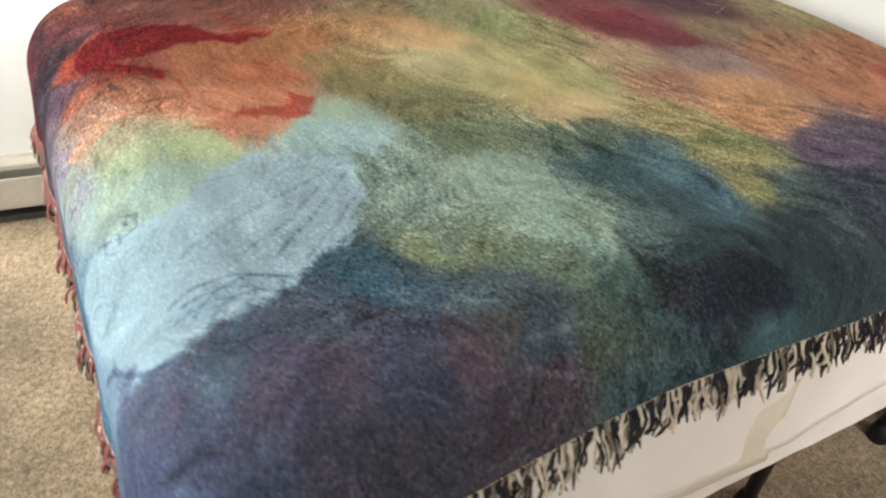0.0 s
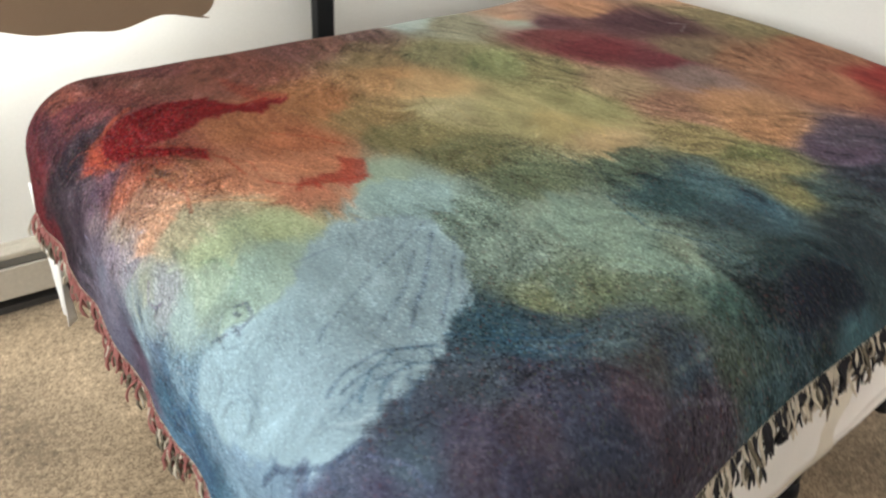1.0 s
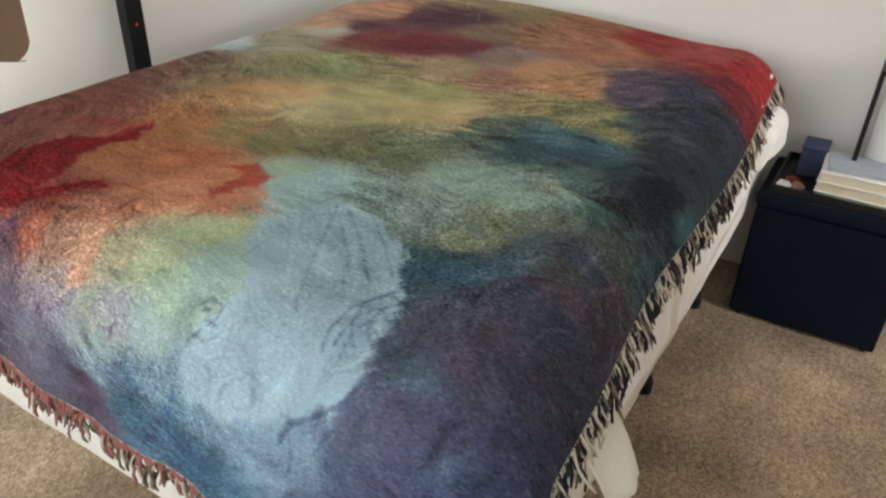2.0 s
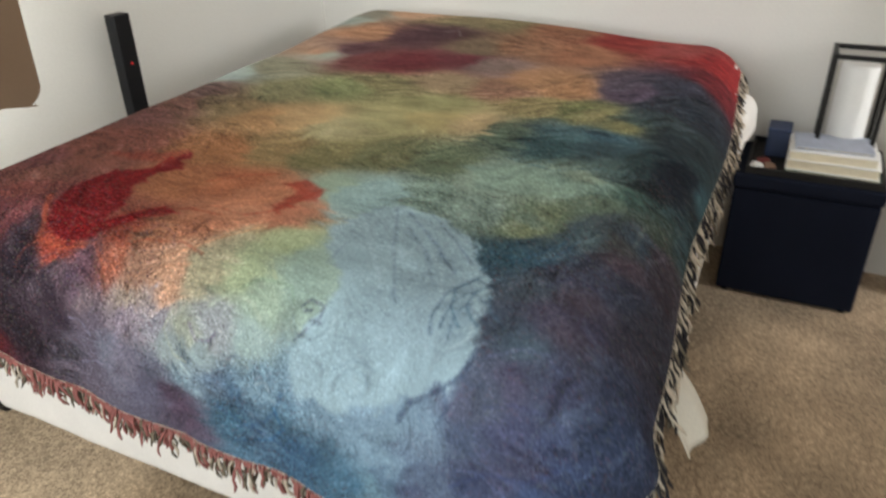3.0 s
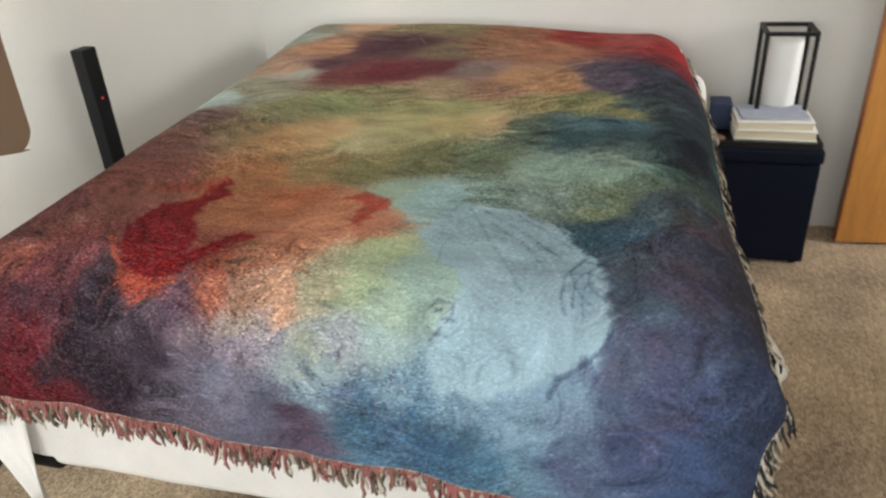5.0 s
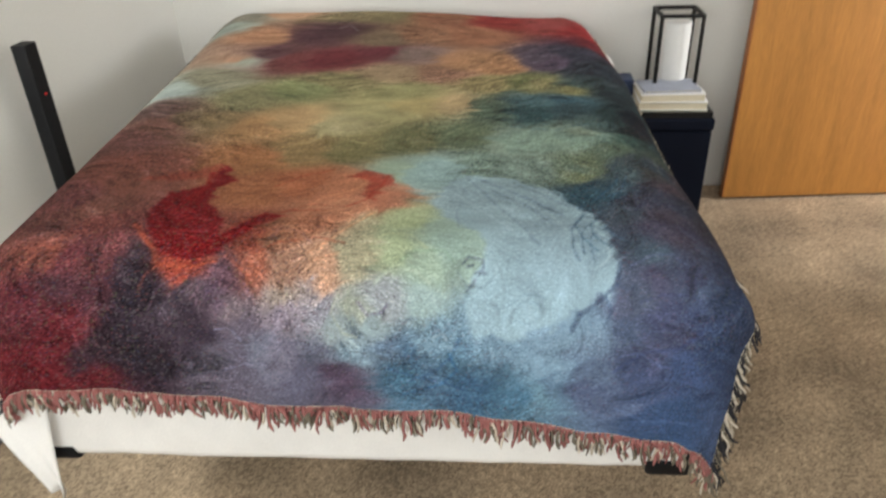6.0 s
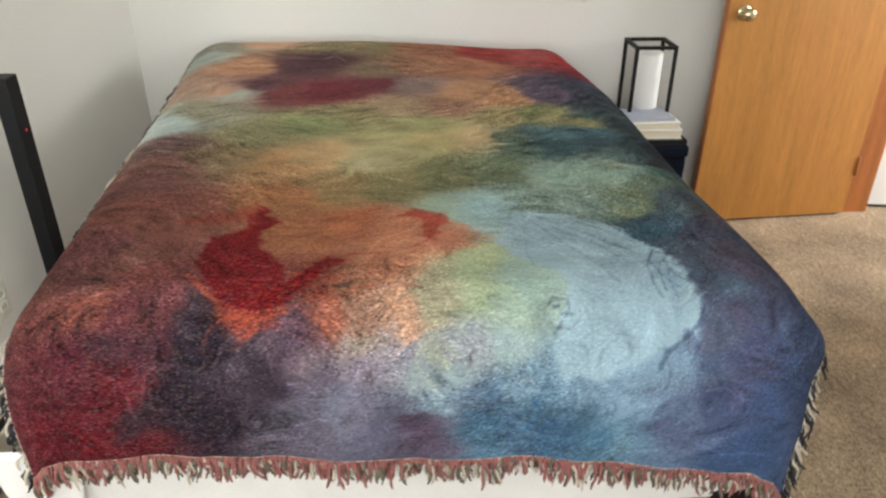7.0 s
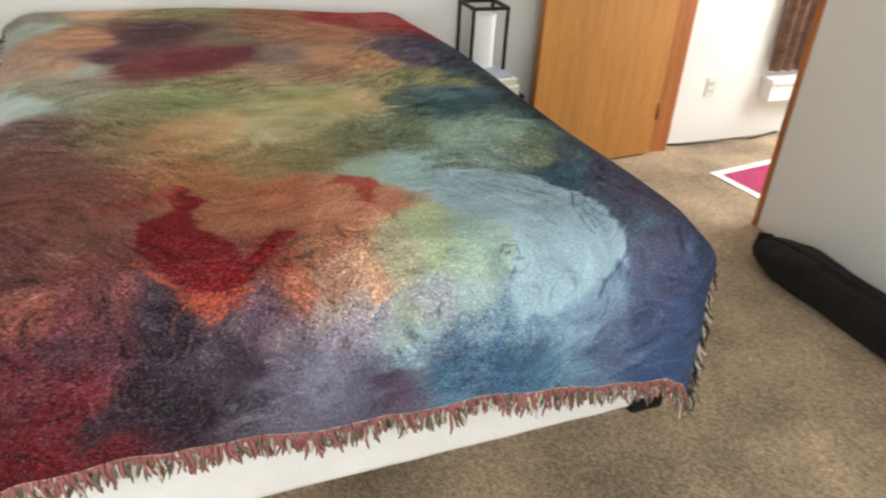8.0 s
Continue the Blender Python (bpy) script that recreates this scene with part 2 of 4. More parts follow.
def socket(at, rz, label):
    ob = thing("wall_socket", label, "socket", at=at)
    ob.rotation_euler = (0, 0, radians(rz))
    part("plate", block(-0.035, -0.006, -0.057, 0.035, 0, 0.057, 0.003), IVORY, ob)
    for dz in (-0.02, 0.02):
        part("outlet", block(-0.016, -0.008, dz - 0.014, 0.016, -0.005, dz + 0.014, 0.004), IVORY, ob)
        for dx in (-0.006, 0.006):
            part("slot", block(dx - 0.001, -0.0086, dz - 0.005, dx + 0.001, -0.0078, dz + 0.005), HEATERSLOT, ob)
    return ob


socket((0, 0, 0), 0, "ivory wall socket low on the wall beside the bed").matrix_world = on_side_wall(1.47, 0.40)
socket((HEAD, -0.72, 0.32), -90, "ivory wall socket on the white hall wall")

# baseboard heater
heater = thing("baseboard_heater", "cream enamelled baseboard heater along the wall", "heater")
heater.matrix_world = on_side_wall(0)
part("back_plate", block(-1.7, -0.02, 0.02, 1.5, 0, 0.2, 0.002), HEATERPAINT, heater)
part("front_panel", block(-1.7, -0.075, 0.055, 1.5, -0.066, 0.155, 0.003), HEATERPAINT, heater)
part("top_hood", block(-1.7, -0.066, 0.178, 1.5, -0.018, 0.198, 0.004), HEATERPAINT, heater)
part("element", block(-1.68, -0.06, 0.07, 1.48, -0.022, 0.13), HEATERSLOT, heater)
part("end_cap", block(1.5, -0.078, 0.0, 1.56, 0, 0.2, 0.003), HEATERPAINT, heater)
part("foot_rail", block(-1.7, -0.06, 0.0, 1.5, -0.02, 0.022, 0.002), HEATERSLOT, heater)

# window in the side wall, and the brown cloth hung in front of it
window = thing("window_3", "white framed window behind a hung brown cloth", "window", kind="structure")
window.matrix_world = on_side_wall(0)
for x0, z0, x1, z1 in ((X0, Z0, X0 + 0.04, Z1), (X1 - 0.04, Z0, X1, Z1), (X0 + 0.04, Z0, X1 - 0.04, Z0 + 0.04), (X0 + 0.04, Z1 - 0.04, X1 - 0.04, Z1)):
    part("window_frame", block(x0, 0.06, z0, x1, 0.11, z1, 0.003), WHITECARD, window)
panel = thing("hung_cloth", "brown cloth with a wavy lower hem hung over a window", "window covering")
panel.matrix_world = on_side_wall(0.653, 1.40, 0.21)


def hung_outline(grow):
    pts = []
    for cx, cz, a0 in ((0.56, 0.52, 0), (-0.56, 0.52, 90)):
        pts += [(cx + (0.06 + grow) * math.cos(radians(a0 + k * 15)), cz + (0.06 + grow) * math.sin(radians(a0 + k * 15))) for k in range(7)]
    for k in range(41):
        x = -0.62 + 1.20 * k / 40
        pts.append((x, -0.56 - grow + 0.011 * math.sin(x * 15.0 + 0.6) + 0.006 * math.sin(x * 31.0)))
    pts += [(0.54 + (0.06 + grow) * math.cos(radians(285 + k * 15)), -0.50 + (0.06 + grow) * math.sin(radians(285 + k * 15))) for k in range(5)]
    return pts


def hung_sheet(y, thick, grow):
    bm = bmesh.new()
    made = bmesh.ops.extrude_face_region(bm, geom=[bm.faces.new([bm.verts.new((x, y, z)) for x, z in hung_outline(grow)])])
    for v in made["geom"]:
        if isinstance(v, bmesh.types.BMVert):
            v.co.y -= thick
    bmesh.ops.recalc_face_normals(bm, faces=bm.faces)
    return bm


part("face", hung_sheet(-0.006, 0.012, 0.0), BROWN, panel)
# unseen white backing, added to bounce the window's light onto the wall
part("lining", hung_sheet(-0.002, 0.003, -0.004), WHITECARD, panel, "added white backing that throws window light onto the wall")
for x in (-0.4, 0.4):
    part("bracket", block(x - 0.02, -0.002, 0.49, x + 0.02, 0.208, 0.53, 0.003), DARKMETAL, panel)

# black slim tower against the side wall
tower = thing("slim_tower", "slim black upright tower standing between bed and wall", "tower")
tower.matrix_world = on_side_wall(1.645, 0, 0.085)
part("body", block(-0.03, -0.022, 0.02, 0.03, 0.022, 0.988, 0.004), BLACKPLASTIC, tower)
part("foot", block(-0.09, -0.028, 0, 0.09, 0.028, 0.02, 0.004), BLACKPLASTIC, tower)
LED = bpy.data.materials.new("red_standby_light")
LED.use_nodes = True
LED.node_tree.nodes["Principled BSDF"].inputs["Base Color"].default_value = (0.5, 0.01, 0.01, 1)
LED.node_tree.nodes["Principled BSDF"].inputs["Emission Color"].default_value = (1, 0.02, 0.02, 1)
LED.node_tree.nodes["Principled BSDF"].inputs["Emission Strength"].default_value = 0.25
led = part("standby_light", lathe([(0.004, 0), (0.004, 0.002), (0.002, 0.003)], 10), LED, tower, "small red standby light")
led.matrix_local = pose(0.0, -0.0225, 0.84, 90, 0, 0)

# window behind the camera
window = thing("window_1", "white framed window", "window", kind="structure", at=(FOOT, 2.0, 0))
for y0, z0, y1, z1 in ((-0.9, 0.92, -0.86, 2.35), (0.86, 0.92, 0.9, 2.35), (-0.86, 0.92, 0.86, 0.97), (-0.86, 2.30, 0.86, 2.35), (-0.025, 0.97, 0.025, 2.30)):
    part("window_frame", block(-0.09, y0, z0, -0.04, y1, z1, 0.004), WHITECARD, window)
part("window_sill", block(-0.1, -0.94, 0.89, 0.04, 0.94, 0.919, 0.006), WHITECARD, window)

window = thing("window_2", "white framed window in the doorway wall", "window", kind="structure", at=(-0.9, RIGHT, 0))
for x0, z0, x1, z1 in ((-0.65, 0.92, -0.61, 2.2), (0.61, 0.92, 0.65, 2.2), (-0.61, 0.92, 0.61, 0.96), (-0.61, 2.16, 0.61, 2.2)):
    part("window_frame", block(x0, -0.09, z0, x1, -0.04, z1, 0.004), WHITECARD, window)
part("window_sill", block(-0.68, -0.1, 0.89, 0.68, 0.03, 0.919, 0.006), WHITECARD, window)

# ---------------------------------------------------------------- the bed
bed = thing("bed", "full-size bed of mattress and box spring under white sheets", "bed", at=(0, 0, 0))


def soft_box(x0, y0, z0, x1, y1, z1, r, wob, seed, n=46):
    """A padded box with a rounded rim and an uneven skin."""
    bm = block(x0, y0, z0, x1, y1, z1)
    bmesh.ops.subdivide_edges(bm, edges=bm.edges, cuts=n, use_grid_fill=True)
    for v in bm.verts:
        c = Vector((min(max(v.co.x, x0 + r), x1 - r), min(max(v.co.y, y0 + r), y1 - r), min(max(v.co.z, z0 + r), z1 - r)))
        d = v.co - c
        if d.length > 1e-6:
            v.co = c + d.normalized() * min(r, max(abs(d.x), abs(d.y), abs(d.z)))
            k = noise.noise(v.co * 5 + Vector((seed, 0, 0))) + 0.5 * noise.noise(v.co * 14 + Vector((0, seed, 0)))
            v.co += d.normalized() * wob * k
    return bm


part("mattress", soft_box(0.735, 1.09, 0.55, 2.62, 2.45, 0.79, 0.06, 0.006, 3), SHEET, bed, "white cotton sheet stretched over the mattress", True)
part("box_spring", soft_box(0.715, 1.07, 0.322, 2.68, 2.46, 0.56, 0.028, 0.004, 9), TICKING, bed, "off-white box spring cover", True)
for x, y in ((0.715, 1.07), (0.715, 2.46)):
    sy = 1 if y < 2 else -1
    bm = block(x - 0.004, min(y - sy * 0.004, y + sy * 0.09), 0.314, x + 0.10, max(y - sy * 0.004, y + sy * 0.09), 0.362, 0.012, 3)
    part("corner_guard", bm, BLACKPLASTIC, bed, "black plastic corner guard", True)
for y in (1.16, 2.36):
    part("side_rail", block(0.95, y - 0.018, 0.28, 2.62, y + 0.018, 0.318, 0.003), DARKMETAL, bed)
for x in (1.15, 1.9, 2.42):
    part("cross_rail", block(x - 0.015, 1.18, 0.283, x + 0.015, 2.34, 0.314, 0.003), DARKMETAL, bed)
    for y in (1.15, 2.3) if x > 1.5 else (1.35, 2.2):
        leg = part("leg", tube([(x, y, 0.05), (x, y, 0.285)], 0.016, 12), DARKMETAL, bed)
        part("glide", tube([(x, y, 0.0), (x, y, 0.03), (x, y, 0.06)], [0.026, 0.026, 0.018], 14), BLACKPLASTIC, leg, "black plastic foot glide")


def hanging_sheet(name, fall, label, wide, n=14, m=14):
    """A loose corner of sheet; fall(u, v) gives its points."""
    bm = bmesh.new()
    rows = [[bm.verts.new(fall(i / n, j / m)) for j in range(m + 1)] for i in range(n + 1)]
    for i in range(n):
        for j in range(m):
            bm.faces.new((rows[i][j], rows[i + 1][j], rows[i + 1][j + 1], rows[i][j + 1])).smooth = True
    ob = part(name, bm, SHEET, bed, label)
    sol = ob.modifiers.new("thickness", "SOLIDIFY")
    sol.thickness = 0.003
    return ob


# loose sheet corner at the wall side of the foot
hanging_sheet("sheet_corner", lambda u, v: Vector((0.688 - 0.012 * math.sin(7 * u + 2 * v) * v, 2.375 + 0.17 * u * (1 - 0.85 * v ** 1.3) + 0.045 * v, 0.56 - v * 0.335 + 0.03 * v * u)), "loose white sheet corner hanging", 0.2)
# loose sheet corner at the open side
def stiff_corner(u, v):
    top = Vector((0.92, 1.08, 0.69)).lerp(Vector((1.06, 1.08, 0.69)), u)
    low = Vector((0.93, 0.965, 0.565)).lerp(Vector((0.99, 0.945, 0.60)), u)
    return top.lerp(low, v) + Vector((0, -0.014, 0.012)) * math.sin(v * math.pi) + Vector((0, 0.006, 0)) * math.sin(u * 8)


hanging_sheet("sheet_corner", stiff_corner, "loose cream sheet corner sticking out", 0.2).data.materials[0] = CREAMCLOTH

# sheet edge along the open side, with slack folds
def side_sheet(u, v):
    x = 0.86 + 1.45 * u
    slack = noise.noise(Vector((x * 3.1, v * 1.3, 4.0)))
    return Vector((x, 1.078 - 0.024 * v - 0.006 * v * slack - 0.006 * v * noise.noise(Vector((x * 11, v * 4, 2))), 0.755 - v * (0.285 + 0.05 * noise.noise(Vector((x * 2.3, 0, 7))) + 0.03 * math.sin(x * 5.0))))


hanging_sheet("flat_sheet", side_sheet, "white cotton sheet edge with slack folds", 1.0, 120, 16)
sheet_patch = hanging_sheet("mattress_pad", lambda u, v: Vector((1.02 + 0.62 * u, 1.066 - 0.012 * v - 0.003 * math.sin(u * 9) * v, 0.60 - v * (0.19 + 0.02 * math.sin(u * 6)))), "cream mattress pad edge", 0.6, 40, 10)
sheet_patch.data.materials[0] = CREAMCLOTH
part("sheet_bulge", soft_box(2.22, 1.015, 0.56, 2.52, 1.25, 0.715, 0.06, 0.012, 17, 20), SHEET, bed, "bunched white sheet at the head corner", True)
# ---------------------------------------------------------------- the throw blanket
TOP, R, E, S, L, H = 0.835, 0.16, 0.675, 1.005, 2.50, 2.74
NU, NV = 800, 510
s, w = np.meshgrid(np.linspace(0, 1, NU), np.linspace(0, 1, NV), indexing="ij")
hem = 0.33 + 0.13 * np.sin(np.clip(w, 0, 1) * math.pi / 2) ** 0.8 + 0.012 * np.sin(w * 17 + 1) * w * (1 - w) * 2 + 0.007 * fbm(w * 22, w * 0 + 0.5, 77, 2)
right_hem = 0.965 + 0.010 * np.sin(s * 11) - 0.02 * ease((s - 0.45) / 0.5) + 0.03 * ease((0.25 - s) / 0.25)
U = 2.80 * (1 - s) + hem * s
V = right_hem * (1 - w) + (2.535 - 0.085 * ease((0.8 - s) / 0.4)) * w


def drape(u, v):
    """Where a point of the flat cloth comes to lie."""
    cu, cv = np.clip(u, E + R, H - R), np.clip(v, S + R, L - R)
    du, dv = u - cu, v - cv
    d = np.hypot(du, dv)
    k = np.where(d > 1e-9, 1 / np.maximum(d, 1e-9), 0)
    du, dv = du * k, dv * k
    arc = np.minimum(d / R, math.pi / 2)
    drop = np.maximum(0, d - R * math.pi / 2)
    wave = fbm(u * 3 + v * 7, v * 5 - u * 2, 5, 2)
    out = R * np.sin(arc) + drop * (0.04 + 0.10 * wave) - 0.02 * np.minimum(drop, 0.1) * np.sin(v * 31 + u * 4)
    x, y = cu + du * out, cv + dv * out
    z = TOP - R + R * np.cos(arc) - drop + 0.007 * fbm(u * 2.6, v * 2.6, 11, 3) * (1 + 0.0 * d)
    z = z + 0.008 * np.sin(np.clip((u - 0.8) / 1.8, 0, 1) * math.pi) + 0.022 * ease((u - 1.9) / 0.6) * ease((v - 1.1) / 0.9) - 0.012 * ease((u - 2.2) / 0.45) * ease((1.9 - v) / 0.7)
    y = y + 0.065 * (x - 0.7) * ease((v - 1.7) / 0.7) + (0.03 * ease((x - 0.85) / 0.5) + 0.03 * ease((x - 1.8) / 0.8)) * ease((1.7 - v) / 0.6)
    y = y + 0.045 * ease((v - 2.2) / 0.3) * ease((0.85 - u) / 0.3)
    y = y - 0.028 * np.exp(-((u - 0.70) / 0.06) ** 2) * ease((1.12 - v) / 0.12)
    y = y - 0.045 * ease((1.25 - v) / 0.25) * ease((0.8 - u) / 0.3)
    return x, y, z


WU = U + (0.018 + 0.05 * ease((U - 1.3) / 0.8)) * fbm(U * 6, V * 3.5, 21) + 0.008 * fbm(U * 25, V * 25, 22, 3)
WV = V + 0.018 * fbm(U * 5, V * 5, 31) + 0.008 * fbm(U * 25, V * 25, 32, 3)
EDGE = 0.7 * fbm(U * 12, V * 12, 41) + 0.5 * fbm(U * 60, V * 60, 42, 3)
MUTED = 0.69  # how far the yarns are from full colour
DABS, SHAPES, STROKES, WHORLS = [], [], [], []


def dab(u, v, colour):
    """The ground colour of the design about one spot."""
    DABS.append((u, v, colour))


def shape(colour, strength, soft, *points):
    """A patch of one colour with a ragged rim."""
    SHAPES.append((colour, strength, soft, points))


def stroke(width, colour, strength, *points):
    """A thin brushed line."""
    STROKES.append((width, colour, strength, points))


def whorl(u, v, size):
    """A spot where the brush turned on itself."""
    WHORLS.append((u, v, size))


# design begin
dab(2.545, 2.368, (130, 125, 110))
dab(2.579, 2.168, (188, 142, 112))
dab(2.495, 2.0, (125, 110, 80))
dab(2.525, 1.882, (120, 107, 76))
dab(2.51, 1.684, (140, 88, 66))
dab(2.482, 1.431, (142, 45, 45))
dab(2.482, 1.231, (152, 62, 62))
dab(2.381, 1.071, (150, 34, 40))
dab(2.113, 1.045, (118, 35, 45))
dab(2.245, 2.219, (168, 116, 86))
dab(2.248, 2.095, (86, 55, 62))
dab(2.292, 2.02, (80, 52, 58))
dab(2.204, 1.842, (118, 96, 76))
dab(2.248, 1.726, (142, 96, 72))
dab(2.288, 1.535, (152, 96, 72))
dab(1.994, 2.238, (150, 155, 140))
dab(1.975, 2.095, (118, 58, 60))
dab(1.959, 1.973, (116, 46, 54))
dab(2.037, 1.846, (114, 50, 60))
dab(2.015, 1.742, (130, 106, 100))
dab(1.925, 1.559, (172, 122, 88))
dab(1.899, 1.451, (166, 116, 82))
dab(1.814, 1.621, (150, 106, 86))
dab(1.955, 1.299, (86, 76, 95))
dab(1.991, 1.186, (58, 60, 80))
dab(1.825, 1.105, (44, 55, 70))
dab(1.769, 2.288, (124, 120, 98))
dab(1.578, 2.134, (126, 121, 86))
dab(1.648, 2.009, (124, 130, 86))
dab(1.734, 1.916, (135, 126, 86))
dab(1.809, 1.816, (150, 125, 96))
dab(1.616, 1.726, (150, 145, 97))
dab(1.687, 1.491, (140, 125, 84))
dab(1.699, 1.35, (114, 121, 76))
dab(1.673, 1.2, (64, 86, 86))
dab(1.387, 2.308, (130, 86, 76))
dab(1.403, 2.189, (140, 116, 82))
dab(1.352, 2.062, (180, 132, 88))
dab(1.387, 1.99, (188, 150, 104))
dab(1.357, 1.867, (172, 160, 116))
dab(1.438, 1.785, (163, 154, 106))
dab(1.504, 1.692, (172, 154, 102))
dab(1.508, 1.575, (180, 152, 110))
dab(1.472, 1.492, (86, 106, 88))
dab(1.459, 1.371, (54, 86, 92))
dab(1.494, 1.253, (60, 86, 97))
dab(1.416, 1.143, (48, 70, 76))
dab(1.599, 1.087, (48, 60, 70))
dab(1.107, 2.283, (136, 76, 66))
dab(1.156, 2.032, (168, 106, 68))
dab(1.206, 1.923, (156, 126, 82))
dab(1.214, 1.796, (136, 126, 82))
dab(1.248, 1.678, (120, 120, 82))
dab(1.282, 1.554, (106, 121, 92))
dab(1.247, 1.415, (144, 168, 150))
dab(1.273, 1.291, (130, 160, 146))
dab(1.265, 1.195, (110, 140, 126))
dab(1.271, 1.119, (68, 100, 92))
dab(1.278, 1.069, (48, 76, 86))
dab(0.842, 2.343, (128, 74, 70))
dab(0.914, 2.281, (134, 80, 70))
dab(1.001, 1.972, (174, 102, 68))
dab(1.024, 1.873, (192, 106, 72))
dab(1.013, 1.781, (204, 122, 88))
dab(1.083, 1.678, (152, 176, 152))
dab(1.11, 1.615, (154, 184, 176))
dab(1.115, 1.531, (116, 142, 128))
dab(1.095, 1.379, (130, 156, 142))
dab(1.109, 1.277, (106, 131, 116))
dab(1.084, 1.175, (74, 96, 107))
dab(1.106, 1.107, (58, 76, 96))
dab(0.738, 2.26, (120, 52, 62))
dab(0.777, 2.205, (138, 70, 75))
dab(0.738, 2.049, (170, 62, 47))
dab(0.791, 1.925, (152, 64, 48))
dab(0.804, 1.866, (166, 102, 74))
dab(0.833, 1.815, (188, 112, 82))
dab(0.894, 1.769, (206, 130, 97))
dab(0.931, 1.707, (194, 116, 88))
dab(0.856, 1.631, (166, 180, 134))
dab(0.826, 1.556, (152, 180, 162))
dab(0.973, 1.268, (54, 90, 112))
dab(1.009, 1.225, (60, 86, 107))
dab(0.953, 1.191, (74, 76, 101))
dab(0.975, 1.13, (70, 75, 101))
dab(0.958, 1.089, (58, 65, 91))
dab(0.614, 2.267, (108, 30, 40))
dab(0.667, 2.208, (90, 46, 56))
dab(0.682, 2.111, (48, 36, 46))
dab(0.645, 2.051, (64, 48, 62))
dab(0.689, 1.993, (104, 78, 102))
dab(0.719, 1.956, (116, 78, 92))
dab(0.731, 1.916, (172, 90, 67))
dab(0.733, 1.849, (172, 120, 97))
dab(0.73, 1.786, (188, 136, 107))
dab(0.753, 1.709, (170, 160, 127))
dab(0.762, 1.646, (165, 180, 138))
dab(0.732, 1.601, (152, 175, 152))
dab(0.781, 1.558, (142, 170, 156))
dab(0.802, 1.225, (74, 86, 111))
dab(0.841, 1.168, (80, 76, 106))
dab(0.835, 1.113, (70, 70, 101))
dab(0.542, 2.267, (104, 26, 36))
dab(0.558, 2.136, (60, 41, 55))
dab(0.59, 2.017, (66, 51, 70))
dab(0.627, 1.94, (104, 92, 112))
dab(0.647, 1.862, (130, 116, 136))
dab(0.653, 1.788, (140, 136, 151))
dab(0.644, 1.724, (160, 165, 147))
dab(0.671, 1.666, (150, 155, 161))
dab(0.673, 1.606, (150, 175, 172))
dab(0.696, 1.227, (84, 96, 126))
dab(0.727, 1.177, (84, 81, 116))
dab(0.733, 1.126, (70, 71, 110))
dab(0.773, 1.062, (50, 56, 86))
dab(0.557, 1.965, (106, 98, 122))
dab(0.553, 1.861, (112, 106, 130))
dab(0.565, 1.794, (102, 104, 130))
dab(0.506, 1.76, (92, 72, 100))
dab(0.576, 1.664, (92, 117, 151))
dab(0.559, 1.626, (70, 106, 146))
dab(0.607, 1.575, (108, 143, 172))
dab(0.558, 1.529, (76, 116, 151))
dab(0.61, 1.297, (110, 136, 171))
dab(0.622, 1.238, (80, 96, 136))
dab(0.646, 1.18, (75, 81, 126))
dab(0.649, 1.118, (65, 76, 121))
dab(0.693, 1.054, (50, 61, 96))
dab(0.507, 1.592, (76, 111, 151))
dab(0.496, 1.514, (55, 96, 141))
dab(0.477, 1.435, (66, 111, 151))
dab(0.496, 1.365, (92, 126, 166))
dab(0.517, 1.291, (95, 116, 156))
dab(0.535, 1.221, (70, 86, 136))
dab(0.546, 1.147, (65, 86, 141))
dab(0.593, 1.067, (55, 71, 116))
dab(2.389, 2.419, (140, 150, 140))
dab(1.69, 2.36, (140, 152, 144))
dab(2.014, 2.262, (165, 120, 95))
dab(2.048, 2.183, (95, 60, 66))
dab(1.473, 2.33, (106, 78, 74))
dab(1.435, 2.263, (112, 92, 70))
dab(1.269, 2.355, (122, 76, 72))
dab(0.949, 2.344, (126, 70, 70))
dab(1.035, 2.254, (142, 82, 70))
dab(0.76, 2.309, (150, 76, 64))
dab(0.673, 2.271, (90, 50, 60))
dab(0.632, 2.327, (100, 36, 46))
dab(0.529, 2.304, (104, 26, 36))
dab(0.501, 2.352, (108, 20, 30))
dab(0.727, 2.231, (112, 56, 60))
dab(0.838, 2.239, (138, 70, 66))
dab(0.649, 2.066, (80, 66, 80))
dab(0.691, 2.015, (102, 82, 92))
dab(0.66, 1.955, (128, 108, 116))
dab(0.671, 1.859, (158, 138, 122))
dab(0.614, 1.761, (152, 168, 172))
dab(0.616, 1.694, (150, 172, 180))
dab(0.564, 1.738, (118, 146, 168))
dab(0.585, 1.604, (120, 156, 186))
dab(0.51, 1.625, (66, 112, 150))
dab(0.516, 1.823, (100, 98, 128))
dab(0.574, 1.905, (112, 112, 136))
dab(0.562, 2.002, (104, 96, 116))
dab(0.478, 1.398, (104, 146, 176))
dab(0.489, 1.294, (92, 108, 156))
dab(0.552, 1.214, (80, 84, 126))
dab(0.622, 1.161, (76, 80, 118))
dab(0.425, 1.152, (58, 86, 142))
dab(0.694, 1.242, (88, 92, 126))
dab(0.774, 1.179, (70, 90, 112))
dab(1.923, 1.274, (86, 71, 96))
dab(1.414, 1.061, (34, 39, 48))
dab(1.344, 1.095, (42, 50, 58))
dab(1.548, 1.032, (48, 68, 78))
dab(1.484, 0.998, (56, 92, 107))
dab(1.239, 0.983, (60, 90, 101))
dab(1.123, 1.052, (75, 66, 80))
dab(1.03, 1.106, (86, 72, 86))
